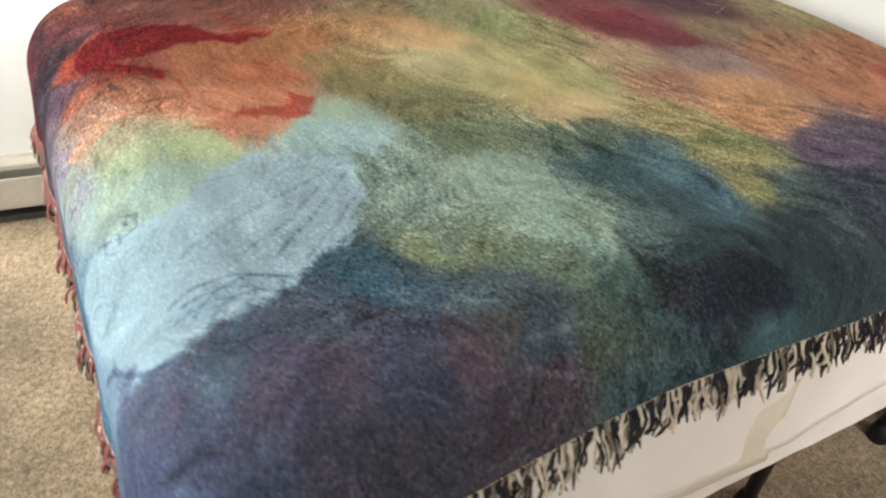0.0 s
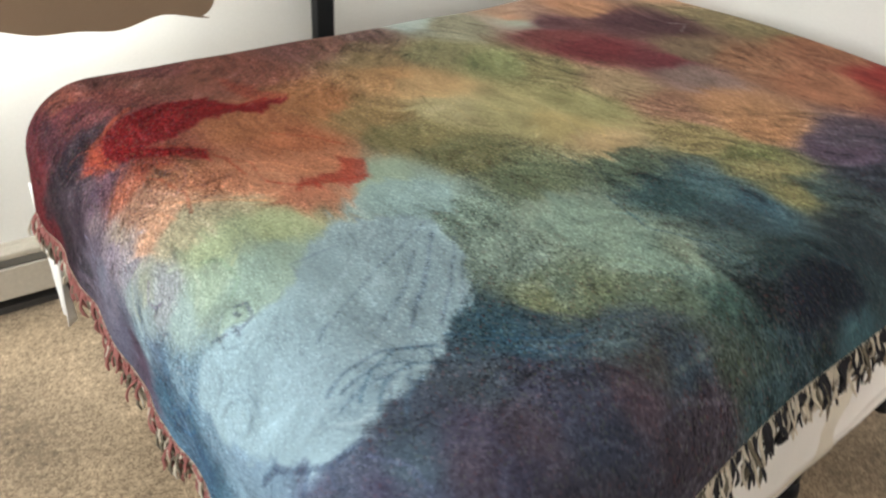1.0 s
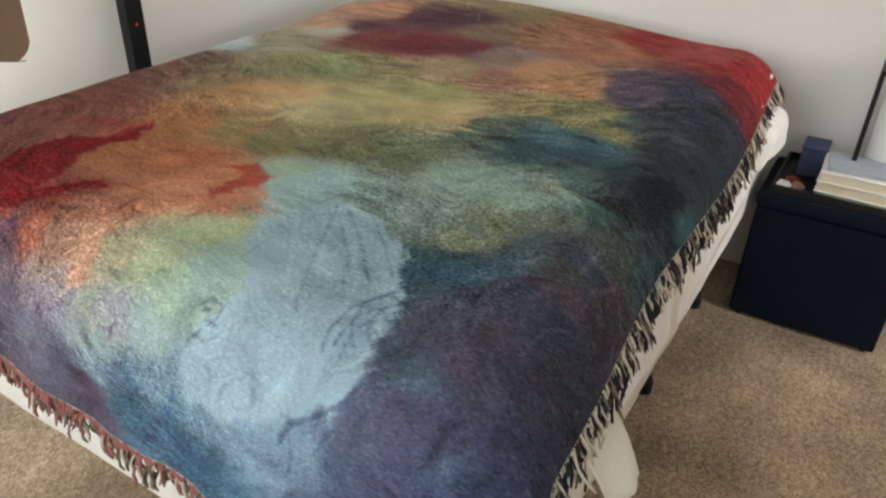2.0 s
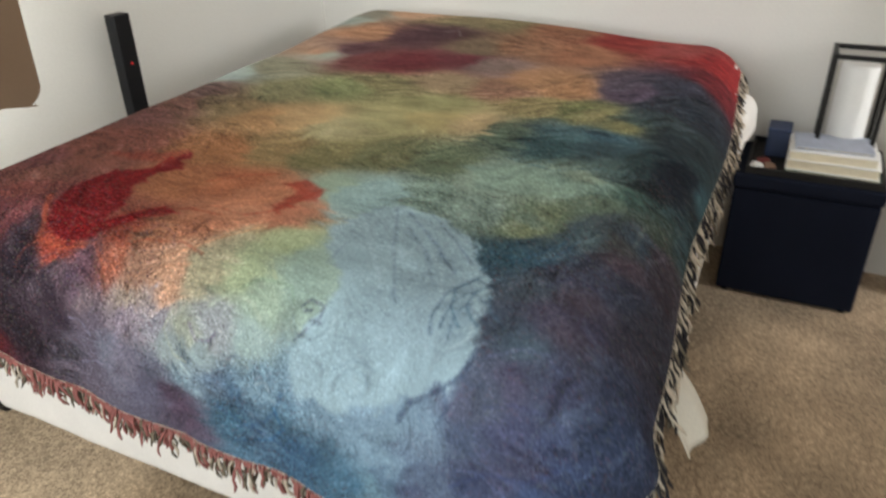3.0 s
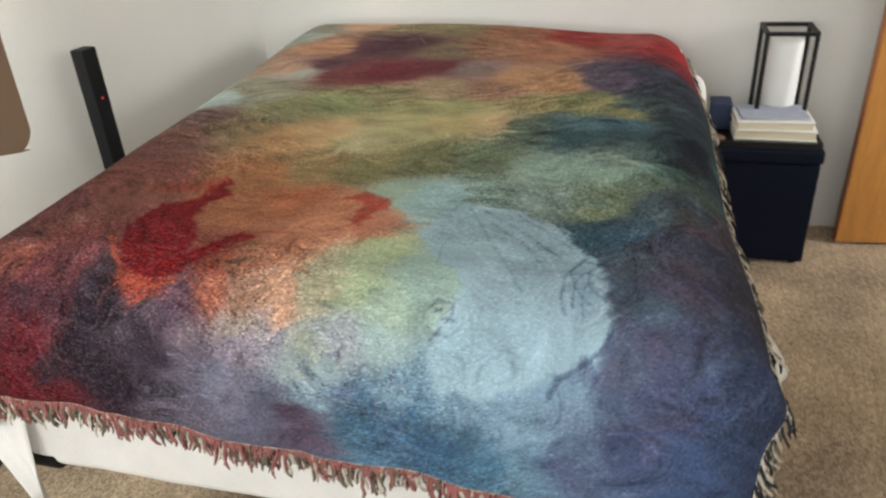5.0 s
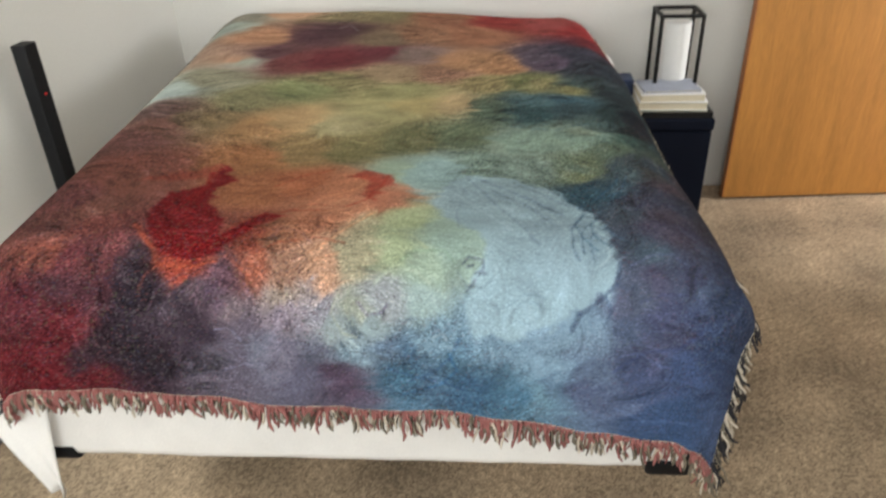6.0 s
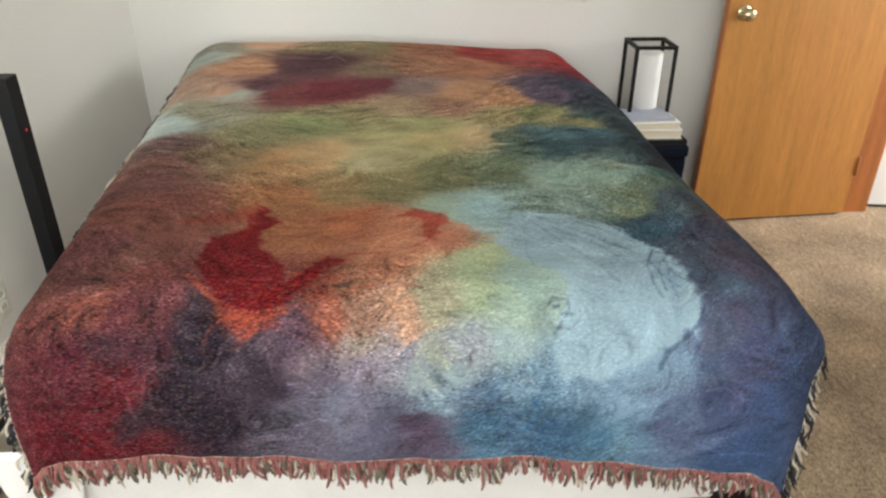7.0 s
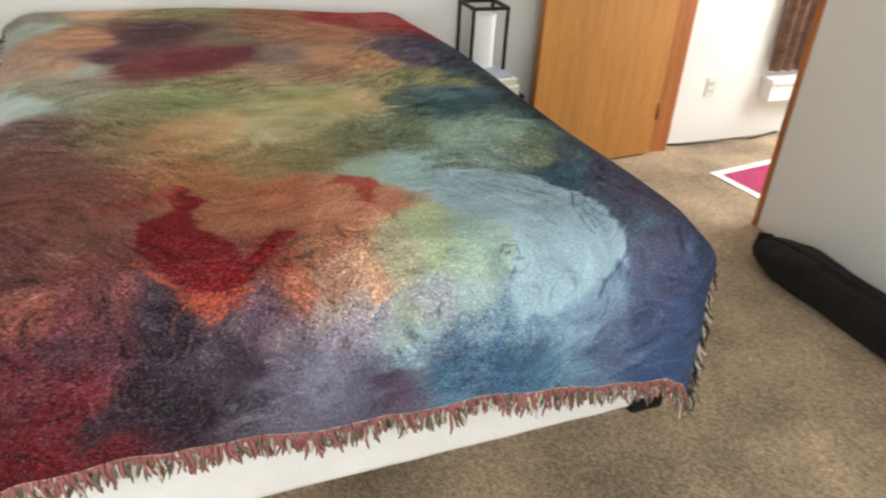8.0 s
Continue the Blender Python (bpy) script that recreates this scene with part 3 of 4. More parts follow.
dab(0.93, 1.037, (60, 60, 76))
dab(0.881, 1.141, (85, 76, 96))
dab(0.819, 1.13, (79, 70, 90))
dab(0.739, 1.144, (76, 86, 116))
dab(0.704, 1.113, (82, 98, 136))
dab(1.085, 1.128, (76, 76, 76))
dab(1.183, 1.067, (70, 85, 76))
dab(0.985, 1.236, (54, 94, 124))
dab(1.126, 1.259, (114, 128, 97))
dab(1.08, 1.281, (116, 126, 92))
dab(1.218, 1.189, (100, 120, 100))
dab(1.249, 1.31, (146, 166, 142))
dab(1.311, 1.247, (126, 146, 126))
dab(1.376, 1.198, (80, 106, 106))
dab(1.537, 1.251, (60, 95, 116))
dab(1.53, 1.339, (70, 104, 116))
dab(1.636, 1.226, (120, 116, 76))
dab(1.686, 1.333, (130, 120, 82))
dab(1.701, 1.165, (60, 76, 82))
dab(1.822, 1.157, (48, 55, 70))
dab(1.599, 1.083, (42, 56, 64))
dab(1.267, 1.069, (66, 84, 78))
dab(1.048, 1.033, (70, 64, 78))
dab(0.848, 1.062, (66, 64, 82))
dab(0.781, 1.077, (74, 78, 104))
dab(0.887, 1.218, (78, 92, 112))
dab(1.333, 1.013, (50, 74, 86))
shape((110, 27, 30), 0.95, 0.016, (1.118, 2.089), (1.066, 2.033), (0.97, 2.057), (0.928, 2.045), (0.856, 2.007), (0.797, 1.998), (0.81, 1.969), (0.888, 1.916), (0.873, 1.89), (0.774, 1.954), (0.748, 1.994), (0.73, 2.034), (0.755, 2.083), (0.81, 2.139), (0.901, 2.166), (0.979, 2.148), (1.01, 2.082))
shape((136, 62, 50), 0.6, 0.03, (1.048, 2.246), (1.088, 2.16), (1.111, 2.086), (1.055, 2.081), (1.04, 2.162))
shape((132, 158, 176), 0.8, 0.07, (0.667, 1.54), (0.688, 1.496), (0.722, 1.321), (0.723, 1.261), (0.671, 1.281), (0.604, 1.304), (0.527, 1.343), (0.519, 1.436), (0.564, 1.526))
shape((150, 173, 182), 0.92, 0.018, (0.939, 1.615), (1.066, 1.536), (1.038, 1.434), (0.996, 1.357), (0.902, 1.299), (0.848, 1.264), (0.773, 1.249), (0.73, 1.254), (0.699, 1.271), (0.655, 1.318), (0.623, 1.364), (0.603, 1.434), (0.608, 1.508), (0.659, 1.528), (0.731, 1.501), (0.79, 1.5), (0.865, 1.558))
shape((146, 172, 172), 0.8, 0.02, (1.08, 1.689), (1.159, 1.606), (1.104, 1.528), (1.059, 1.536), (0.952, 1.612), (0.989, 1.664))
shape((116, 138, 152), 0.35, 0.03, (0.875, 1.317), (0.845, 1.275), (0.784, 1.257), (0.749, 1.274), (0.746, 1.307), (0.804, 1.321))
shape((46, 38, 45), 0.85, 0.035, (0.785, 2.154), (0.761, 2.116), (0.726, 2.112), (0.679, 2.134), (0.624, 2.129), (0.525, 2.069), (0.496, 2.117), (0.527, 2.226), (0.507, 2.281), (0.542, 2.282), (0.573, 2.237), (0.635, 2.189), (0.683, 2.167), (0.739, 2.183))
shape((150, 60, 48), 0.75, 0.014, (1.061, 1.791), (1.095, 1.758), (1.06, 1.693), (1.001, 1.715), (0.931, 1.718), (0.958, 1.744), (1.021, 1.737))
shape((138, 162, 148), 0.7, 0.03, (1.266, 1.475), (1.322, 1.415), (1.313, 1.286), (1.272, 1.209), (1.217, 1.228), (1.179, 1.33), (1.178, 1.428))
shape((36, 41, 50), 0.9, 0.04, (1.385, 1.108), (1.459, 1.12), (1.53, 1.064), (1.529, 1.018), (1.431, 1.021), (1.355, 1.02), (1.336, 1.049))
stroke(0.0099, (122, 28, 30), 0.94, (0.768, 2.031), (0.782, 1.987), (0.815, 1.951), (0.866, 1.904))
stroke(0.0066, (128, 34, 32), 0.86, (1.077, 2.091), (1.006, 2.078), (0.946, 2.101))
stroke(0.0044, (176, 84, 58), 0.65, (0.839, 2.169), (0.772, 2.116), (0.732, 2.097), (0.723, 2.038), (0.737, 1.99))
stroke(0.0055, (58, 44, 50), 0.65, (0.791, 2.161), (0.761, 2.116), (0.716, 2.112), (0.681, 2.074))
stroke(0.0055, (44, 36, 44), 0.65, (0.559, 2.233), (0.522, 2.188), (0.51, 2.129), (0.522, 2.065))
stroke(0.0044, (96, 58, 64), 0.50, (0.621, 2.256), (0.644, 2.219), (0.652, 2.17))
stroke(0.0033, (150, 56, 44), 0.58, (0.915, 1.769), (0.944, 1.737), (1.001, 1.715), (1.057, 1.704))
stroke(0.0029, (216, 150, 112), 0.58, (0.893, 1.85), (0.956, 1.825), (0.988, 1.767), (1.032, 1.748))
stroke(0.0029, (160, 66, 48), 0.50, (0.815, 1.977), (0.872, 1.93), (0.896, 1.876), (0.9, 1.806))
stroke(0.0029, (214, 148, 108), 0.50, (0.76, 1.82), (0.789, 1.78), (0.833, 1.749), (0.889, 1.71))
stroke(0.0026, (156, 74, 54), 0.50, (0.752, 1.916), (0.785, 1.876), (0.798, 1.807), (0.781, 1.754))
stroke(0.0026, (210, 150, 116), 0.50, (0.712, 1.852), (0.739, 1.82), (0.757, 1.765))
stroke(0.0026, (168, 80, 56), 0.50, (1.008, 1.935), (1.064, 1.89), (1.095, 1.83))
stroke(0.0026, (196, 140, 92), 0.43, (1.075, 2.025), (1.132, 1.953), (1.149, 1.857))
stroke(0.0026, (182, 186, 146), 0.50, (0.777, 1.702), (0.811, 1.674), (0.807, 1.629), (0.773, 1.599))
stroke(0.0026, (118, 146, 120), 0.43, (0.744, 1.646), (0.768, 1.617), (0.768, 1.565), (0.741, 1.546))
stroke(0.0029, (186, 196, 176), 0.50, (0.7, 1.693), (0.723, 1.667), (0.726, 1.619), (0.703, 1.593))
stroke(0.0026, (110, 126, 140), 0.43, (0.618, 1.661), (0.643, 1.624), (0.64, 1.583), (0.618, 1.575))
stroke(0.0029, (96, 104, 136), 0.43, (0.739, 1.233), (0.764, 1.194), (0.765, 1.153), (0.743, 1.126))
stroke(0.0029, (60, 64, 96), 0.43, (0.673, 1.215), (0.688, 1.179), (0.688, 1.138), (0.681, 1.105))
stroke(0.0029, (104, 112, 146), 0.36, (0.59, 1.23), (0.618, 1.194), (0.618, 1.153))
stroke(0.0029, (58, 70, 112), 0.43, (0.527, 1.258), (0.576, 1.203), (0.582, 1.152), (0.621, 1.105))
stroke(0.0026, (56, 58, 84), 0.43, (0.897, 1.207), (0.934, 1.176), (0.922, 1.132))
stroke(0.0026, (104, 104, 126), 0.36, (0.809, 1.177), (0.847, 1.154), (0.848, 1.121))
stroke(0.0033, (104, 100, 116), 0.36, (0.869, 1.169), (0.909, 1.179), (0.951, 1.158))
stroke(0.0033, (54, 52, 66), 0.43, (0.936, 1.118), (0.99, 1.119), (1.03, 1.091))
stroke(0.0033, (102, 98, 112), 0.36, (0.86, 1.089), (0.897, 1.101), (0.947, 1.089), (0.974, 1.064))
stroke(0.0033, (50, 50, 62), 0.43, (0.831, 1.072), (0.874, 1.075), (0.929, 1.052))
stroke(0.0033, (100, 100, 112), 0.36, (1.032, 1.066), (1.079, 1.066), (1.129, 1.045))
stroke(0.0033, (106, 118, 108), 0.36, (1.095, 1.096), (1.163, 1.092), (1.219, 1.066))
stroke(0.0033, (130, 150, 126), 0.43, (1.127, 1.302), (1.184, 1.308), (1.226, 1.257), (1.254, 1.198))
stroke(0.0033, (78, 98, 82), 0.43, (1.067, 1.233), (1.134, 1.23), (1.174, 1.182))
stroke(0.0039, (58, 70, 92), 0.65, (0.744, 1.251), (0.705, 1.261), (0.678, 1.285), (0.652, 1.321), (0.621, 1.335))
stroke(0.0028, (66, 78, 100), 0.50, (0.705, 1.261), (0.694, 1.238), (0.703, 1.227))
stroke(0.0028, (60, 76, 98), 0.50, (0.681, 1.278), (0.656, 1.269), (0.635, 1.276))
stroke(0.0024, (88, 106, 126), 0.54, (1.04, 1.503), (0.978, 1.433), (0.881, 1.342))
stroke(0.0022, (92, 110, 128), 0.50, (1.058, 1.474), (0.987, 1.393), (0.918, 1.326))
stroke(0.0022, (96, 114, 130), 0.47, (0.988, 1.477), (0.923, 1.41), (0.852, 1.367))
stroke(0.0022, (94, 112, 128), 0.50, (1.048, 1.532), (0.909, 1.464), (0.783, 1.393))
stroke(0.0020, (100, 118, 134), 0.43, (1.038, 1.434), (0.991, 1.371), (0.946, 1.323))
stroke(0.0020, (104, 120, 136), 0.36, (0.906, 1.548), (0.828, 1.542), (0.826, 1.512))
stroke(0.0028, (176, 196, 204), 0.43, (0.973, 1.557), (0.899, 1.5), (0.805, 1.431))
stroke(0.0028, (178, 198, 206), 0.43, (0.925, 1.403), (0.876, 1.361), (0.827, 1.34))
stroke(0.0024, (80, 100, 118), 0.58, (0.866, 1.265), (0.877, 1.306), (0.83, 1.329), (0.777, 1.33), (0.751, 1.322))
stroke(0.0022, (84, 104, 122), 0.54, (0.827, 1.267), (0.845, 1.297), (0.807, 1.313), (0.764, 1.311))
stroke(0.0022, (86, 106, 124), 0.50, (0.798, 1.265), (0.817, 1.288), (0.785, 1.298), (0.749, 1.296))
stroke(0.0024, (180, 196, 204), 0.43, (0.813, 1.277), (0.787, 1.265), (0.759, 1.267), (0.738, 1.288))
stroke(0.0022, (84, 92, 108), 0.58, (0.74, 1.531), (0.756, 1.521), (0.748, 1.494), (0.73, 1.494), (0.71, 1.508), (0.69, 1.522))
stroke(0.0029, (70, 76, 92), 0.58, (0.724, 1.508), (0.72, 1.49))
stroke(0.0026, (74, 80, 96), 0.58, (0.736, 1.523), (0.738, 1.513))
stroke(0.0020, (96, 112, 124), 0.43, (0.724, 1.542), (0.7, 1.522), (0.696, 1.496), (0.711, 1.478))
stroke(0.0020, (112, 134, 148), 0.43, (0.656, 1.436), (0.674, 1.421), (0.667, 1.392), (0.649, 1.391), (0.63, 1.413), (0.638, 1.435))
stroke(0.0020, (112, 134, 148), 0.36, (0.665, 1.447), (0.687, 1.418), (0.679, 1.381))
stroke(0.0022, (196, 202, 206), 0.50, (0.672, 1.707), (0.668, 1.681), (0.646, 1.661), (0.629, 1.676))
stroke(0.0022, (92, 84, 112), 0.50, (0.665, 1.721), (0.644, 1.702), (0.65, 1.676), (0.664, 1.669))
stroke(0.0022, (184, 186, 160), 0.50, (0.684, 1.759), (0.646, 1.769), (0.613, 1.75), (0.602, 1.724))
stroke(0.0022, (178, 182, 158), 0.43, (0.693, 1.737), (0.658, 1.743), (0.626, 1.728))
stroke(0.0022, (190, 200, 206), 0.43, (0.605, 1.582), (0.614, 1.564), (0.599, 1.556))
stroke(0.0026, (60, 90, 124), 0.50, (0.604, 1.534), (0.563, 1.548), (0.528, 1.581), (0.507, 1.633))
stroke(0.0022, (44, 78, 120), 0.50, (0.535, 1.67), (0.516, 1.611), (0.488, 1.532))
stroke(0.0026, (96, 66, 70), 0.43, (0.796, 1.895), (0.826, 1.877), (0.813, 1.837), (0.784, 1.817))
stroke(0.0022, (222, 170, 138), 0.43, (0.775, 1.795), (0.813, 1.759), (0.875, 1.75))
stroke(0.0022, (222, 168, 134), 0.43, (0.907, 1.81), (0.946, 1.785), (0.927, 1.729), (0.882, 1.721))
stroke(0.0022, (150, 70, 52), 0.43, (0.88, 1.901), (0.921, 1.843), (0.915, 1.769))
stroke(0.0024, (186, 96, 70), 0.50, (0.75, 2.105), (0.737, 2.038), (0.748, 1.968), (0.704, 1.919))
stroke(0.0022, (140, 104, 122), 0.36, (0.653, 2.022), (0.701, 2.019), (0.723, 1.99), (0.71, 1.937), (0.676, 1.922))
stroke(0.0022, (70, 50, 70), 0.43, (0.638, 2.003), (0.679, 2.0), (0.7, 1.974), (0.686, 1.941))
stroke(0.0022, (62, 46, 62), 0.43, (0.669, 2.048), (0.706, 2.037), (0.728, 2.004), (0.726, 1.96))
stroke(0.0022, (196, 176, 128), 0.50, (1.372, 1.981), (1.405, 1.913), (1.364, 1.799))
stroke(0.0020, (92, 86, 58), 0.43, (1.362, 1.939), (1.328, 1.855), (1.33, 1.773))
stroke(0.0022, (204, 178, 124), 0.43, (1.445, 1.817), (1.511, 1.737), (1.555, 1.631), (1.499, 1.54))
stroke(0.0020, (72, 82, 66), 0.43, (1.63, 1.88), (1.704, 1.816), (1.689, 1.718))
stroke(0.0020, (52, 78, 80), 0.50, (1.393, 1.586), (1.388, 1.511), (1.425, 1.438))
stroke(0.0020, (152, 160, 120), 0.43, (1.422, 1.609), (1.418, 1.538), (1.381, 1.455))
stroke(0.0022, (48, 74, 92), 0.50, (1.348, 1.421), (1.32, 1.311), (1.366, 1.216), (1.355, 1.141))
stroke(0.0022, (120, 92, 96), 0.36, (1.923, 1.782), (1.961, 1.692), (1.996, 1.592))
stroke(0.0020, (178, 150, 140), 0.43, (1.895, 1.761), (1.891, 1.705))
stroke(0.0022, (176, 176, 168), 0.50, (2.336, 2.004), (2.374, 1.977), (2.301, 1.944))
stroke(0.0022, (98, 36, 46), 0.43, (1.916, 2.123), (1.872, 1.98), (1.933, 1.869))
stroke(0.0022, (46, 80, 104), 0.58, (0.967, 1.316), (0.958, 1.261), (1.033, 1.211), (1.065, 1.204))
stroke(0.0022, (58, 62, 86), 0.50, (1.044, 1.266), (1.066, 1.222), (1.131, 1.183))
stroke(0.0026, (56, 54, 76), 0.43, (0.999, 1.185), (1.012, 1.167), (0.986, 1.156))
stroke(0.0028, (52, 84, 110), 0.50, (0.91, 1.307), (0.938, 1.282), (0.983, 1.214), (1.056, 1.186))
stroke(0.0024, (58, 72, 90), 0.50, (0.936, 1.213), (0.954, 1.217), (0.96, 1.184))
stroke(0.0024, (46, 44, 56), 0.50, (1.012, 1.174), (1.026, 1.16))
stroke(0.0022, (88, 104, 120), 0.43, (1.0, 1.207), (1.05, 1.204), (1.082, 1.201))
stroke(0.0024, (60, 88, 108), 0.50, (0.774, 1.286), (0.803, 1.31), (0.843, 1.323), (0.885, 1.299))
stroke(0.0022, (64, 92, 112), 0.50, (0.78, 1.261), (0.81, 1.288), (0.845, 1.293), (0.87, 1.276))
stroke(0.0022, (70, 98, 118), 0.43, (0.788, 1.224), (0.812, 1.255), (0.845, 1.267))
stroke(0.0024, (176, 198, 206), 0.43, (0.802, 1.262), (0.831, 1.285), (0.856, 1.279))
stroke(0.0024, (96, 132, 130), 0.43, (1.313, 1.379), (1.334, 1.353), (1.335, 1.324))
stroke(0.0024, (30, 36, 46), 0.43, (1.3, 1.075), (1.361, 1.073), (1.455, 1.081), (1.538, 1.071))
stroke(0.0024, (78, 112, 122), 0.43, (1.489, 1.157), (1.497, 1.111), (1.527, 1.075))
stroke(0.0026, (176, 88, 66), 0.43, (0.686, 2.126), (0.709, 2.115), (0.725, 2.097), (0.729, 2.067))
stroke(0.0022, (160, 84, 66), 0.36, (0.777, 2.316), (0.756, 2.294), (0.728, 2.29), (0.715, 2.309))
stroke(0.0022, (150, 74, 64), 0.36, (0.735, 2.275), (0.745, 2.242), (0.727, 2.223))
stroke(0.0022, (76, 60, 72), 0.43, (0.593, 2.248), (0.599, 2.226), (0.581, 2.203))
stroke(0.0022, (122, 92, 92), 0.43, (0.58, 2.244), (0.561, 2.218), (0.556, 2.181))
stroke(0.0022, (96, 76, 92), 0.43, (0.64, 2.111), (0.683, 2.093), (0.71, 2.049), (0.694, 2.008), (0.659, 2.003))
stroke(0.0022, (126, 106, 124), 0.36, (0.635, 2.088), (0.674, 2.07), (0.682, 2.044), (0.67, 2.022))
stroke(0.0022, (150, 156, 190), 0.36, (0.606, 1.991), (0.612, 1.962), (0.589, 1.943))
stroke(0.0022, (150, 150, 182), 0.36, (0.519, 1.987), (0.537, 1.946), (0.539, 1.905))
stroke(0.0026, (176, 206, 222), 0.43, (0.572, 1.608), (0.581, 1.593), (0.591, 1.582))
stroke(0.0026, (48, 98, 142), 0.50, (0.475, 1.644), (0.495, 1.573), (0.531, 1.54), (0.571, 1.552))
stroke(0.0022, (120, 140, 182), 0.36, (0.445, 1.245), (0.421, 1.193), (0.42, 1.103))
stroke(0.0022, (116, 140, 186), 0.36, (0.562, 1.251), (0.574, 1.214), (0.542, 1.176))
stroke(0.0020, (206, 196, 164), 0.36, (1.557, 1.825), (1.545, 1.713), (1.474, 1.591))
whorl(0.655, 1.417, 0.11)
whorl(0.727, 1.505, 0.07)
whorl(0.644, 1.687, 0.11)
whorl(0.792, 1.847, 0.09)
whorl(0.662, 1.97, 0.15)
whorl(0.788, 1.287, 0.1)
whorl(0.893, 1.758, 0.08)
whorl(0.59, 2.17, 0.12)
whorl(0.728, 2.29, 0.12)
whorl(0.705, 1.172, 0.16)
whorl(0.974, 1.064, 0.22)
whorl(1.446, 1.053, 0.15)
whorl(1.375, 1.791, 0.16)
whorl(2.105, 2.0, 0.14)
whorl(1.213, 1.232, 0.14)
# design end


NEAR_U = U + 0.005 * fbm(U * 7, V * 7, 23) + 0.003 * fbm(U * 25, V * 25, 24, 3)
NEAR_V = V + 0.005 * fbm(U * 7, V * 7, 33) + 0.003 * fbm(U * 25, V * 25, 34, 3)


def blended_ground():
    total, weight = np.zeros((NU, NV, 3)), np.zeros((NU, NV, 1))
    for u, v, colour in DABS:
        k = (((WU - u) ** 2 + (WV - v) ** 2 + 0.0005) ** -2.6)[..., None]
        total += k * np.array(colour, float)
        weight += k
    ground = total / weight
    grey = ground @ np.array((0.3, 0.6, 0.1))[:, None]
    away = ground - grey
    ground = grey + away * np.where(away > 0, np.array((MUTED + 0.04, MUTED, 0.8 * MUTED)), np.array((MUTED, MUTED, MUTED + 0.1)))
    # colour lifted towards the head to make up for the weaker light there
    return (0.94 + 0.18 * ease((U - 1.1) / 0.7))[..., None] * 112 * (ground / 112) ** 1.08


def from_line(points, closed=False):
    """Distance from a line of points, and for a closed one whether inside."""
    near, inside = np.full(U.shape, 9.0), np.zeros(U.shape, bool)
    for (a0, b0), (a1, b1) in zip(points, points[1:] + points[:1] if closed else points[1:]):
        du, dv = a1 - a0, b1 - b0
        k = np.clip(((NEAR_U - a0) * du + (NEAR_V - b0) * dv) / (du * du + dv * dv + 1e-9), 0, 1)
        near = np.minimum(near, np.hypot(NEAR_U - a0 - k * du, NEAR_V - b0 - k * dv))
        if closed and dv:
            inside ^= ((b0 > NEAR_V) != (b1 > NEAR_V)) & (NEAR_U < du * (NEAR_V - b0) / dv + a0)
    return near, inside


def brushed(field, reach):
    """The field drawn out along the brush's way."""
    total, gi0, gj0 = field.copy(), *np.meshgrid(np.arange(NU, dtype=float), np.arange(NV, dtype=float), indexing="ij")
    for sign in (1, -1):
        gi, gj = gi0.copy(), gj0.copy()
        for _ in range(reach):
            ni, nj = np.clip(gi.astype(int), 0, NU - 1), np.clip(gj.astype(int), 0, NV - 1)
            gi, gj = gi - sign * WAY_U[ni, nj], gj + sign * WAY_V[ni, nj]
            total += field[np.clip(np.round(gi).astype(int), 0, NU - 1), np.clip(np.round(gj).astype(int), 0, NV - 1)]
    total -= total.mean()
    return total / total.std()


# the way of the brush: mostly across the bed, coiling in the whorls
lean = 1.3 * fbm(U * 2.2, V * 2.2, 51, 2) + 1.1 * fbm(U * 9, V * 9, 52, 2)
WAY_U, WAY_V = np.sin(lean), np.cos(lean)
for cu, cv, size in WHORLS:
    ru, rv = WU - cu, WV - cv
    r = np.hypot(ru, rv) + 1e-4
    near = ease(1.5 - r / size)
    WAY_U, WAY_V = WAY_U * (1 - near) - near * (rv - 0.2 * ru) / r, WAY_V * (1 - near) + near * (ru + 0.2 * rv) / r
size = np.hypot(WAY_U, WAY_V) + 1e-6
WAY_U, WAY_V = WAY_U / size, WAY_V / size
rng = np.random.default_rng(8)
bristle = brushed(rng.standard_normal((NU, NV)), 5)
swathe = brushed(fbm(U * 70, V * 70, 61, 1), 8)
broad = brushed(fbm(U * 22, V * 22, 63, 2), 10)

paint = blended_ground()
for colour, strength, soft, points in SHAPES:
    near, inside = from_line(list(points), True)
    d = np.where(inside, near, -near) + (0.003 + 0.35 * soft) * EDGE + 0.0012 * swathe
    k = (strength * ease(0.5 + d / soft))[..., None]
    paint = paint * (1 - k) + np.array(colour, float) * k
# colour dragged along the brush's way, further in some places than in others
drag = (0.005 * swathe + 0.0045 * broad + 0.002 * bristle) * (0.5 + ease(0.5 + fbm(U * 4, V * 4, 69, 2)))
gi = np.clip(np.round((2.80 - U + drag * WAY_U) / (2.80 - hem) * (NU - 1)).astype(int), 0, NU - 1)
gj = np.clip(np.round((V + drag * WAY_V - V[:, :1]) / (V[:, -1:] - V[:, :1]) * (NV - 1)).astype(int), 0, NV - 1)
paint = paint[gi, gj]
for width, colour, strength, points in STROKES:
    near, _ = from_line(list(points))
    k = strength * ease((1.7 - near / width - 0.7 * EDGE) / 1.3) * (0.55 + 0.45 * ease(0.5 + 0.5 * bristle))
    paint = paint * (1 - k[..., None]) + np.array(colour, float) * k[..., None]
lively = 0.5 + 0.5 * ease(0.55 + fbm(U * 4, V * 4, 67, 2) * 1.6)
pale = ease((paint.mean(-1) - 125) / 40)
paint *= (1 + lively * (0.055 * bristle + 0.060 * swathe) * (1 - 0.6 * pale) + 0.035 * broad)[..., None]
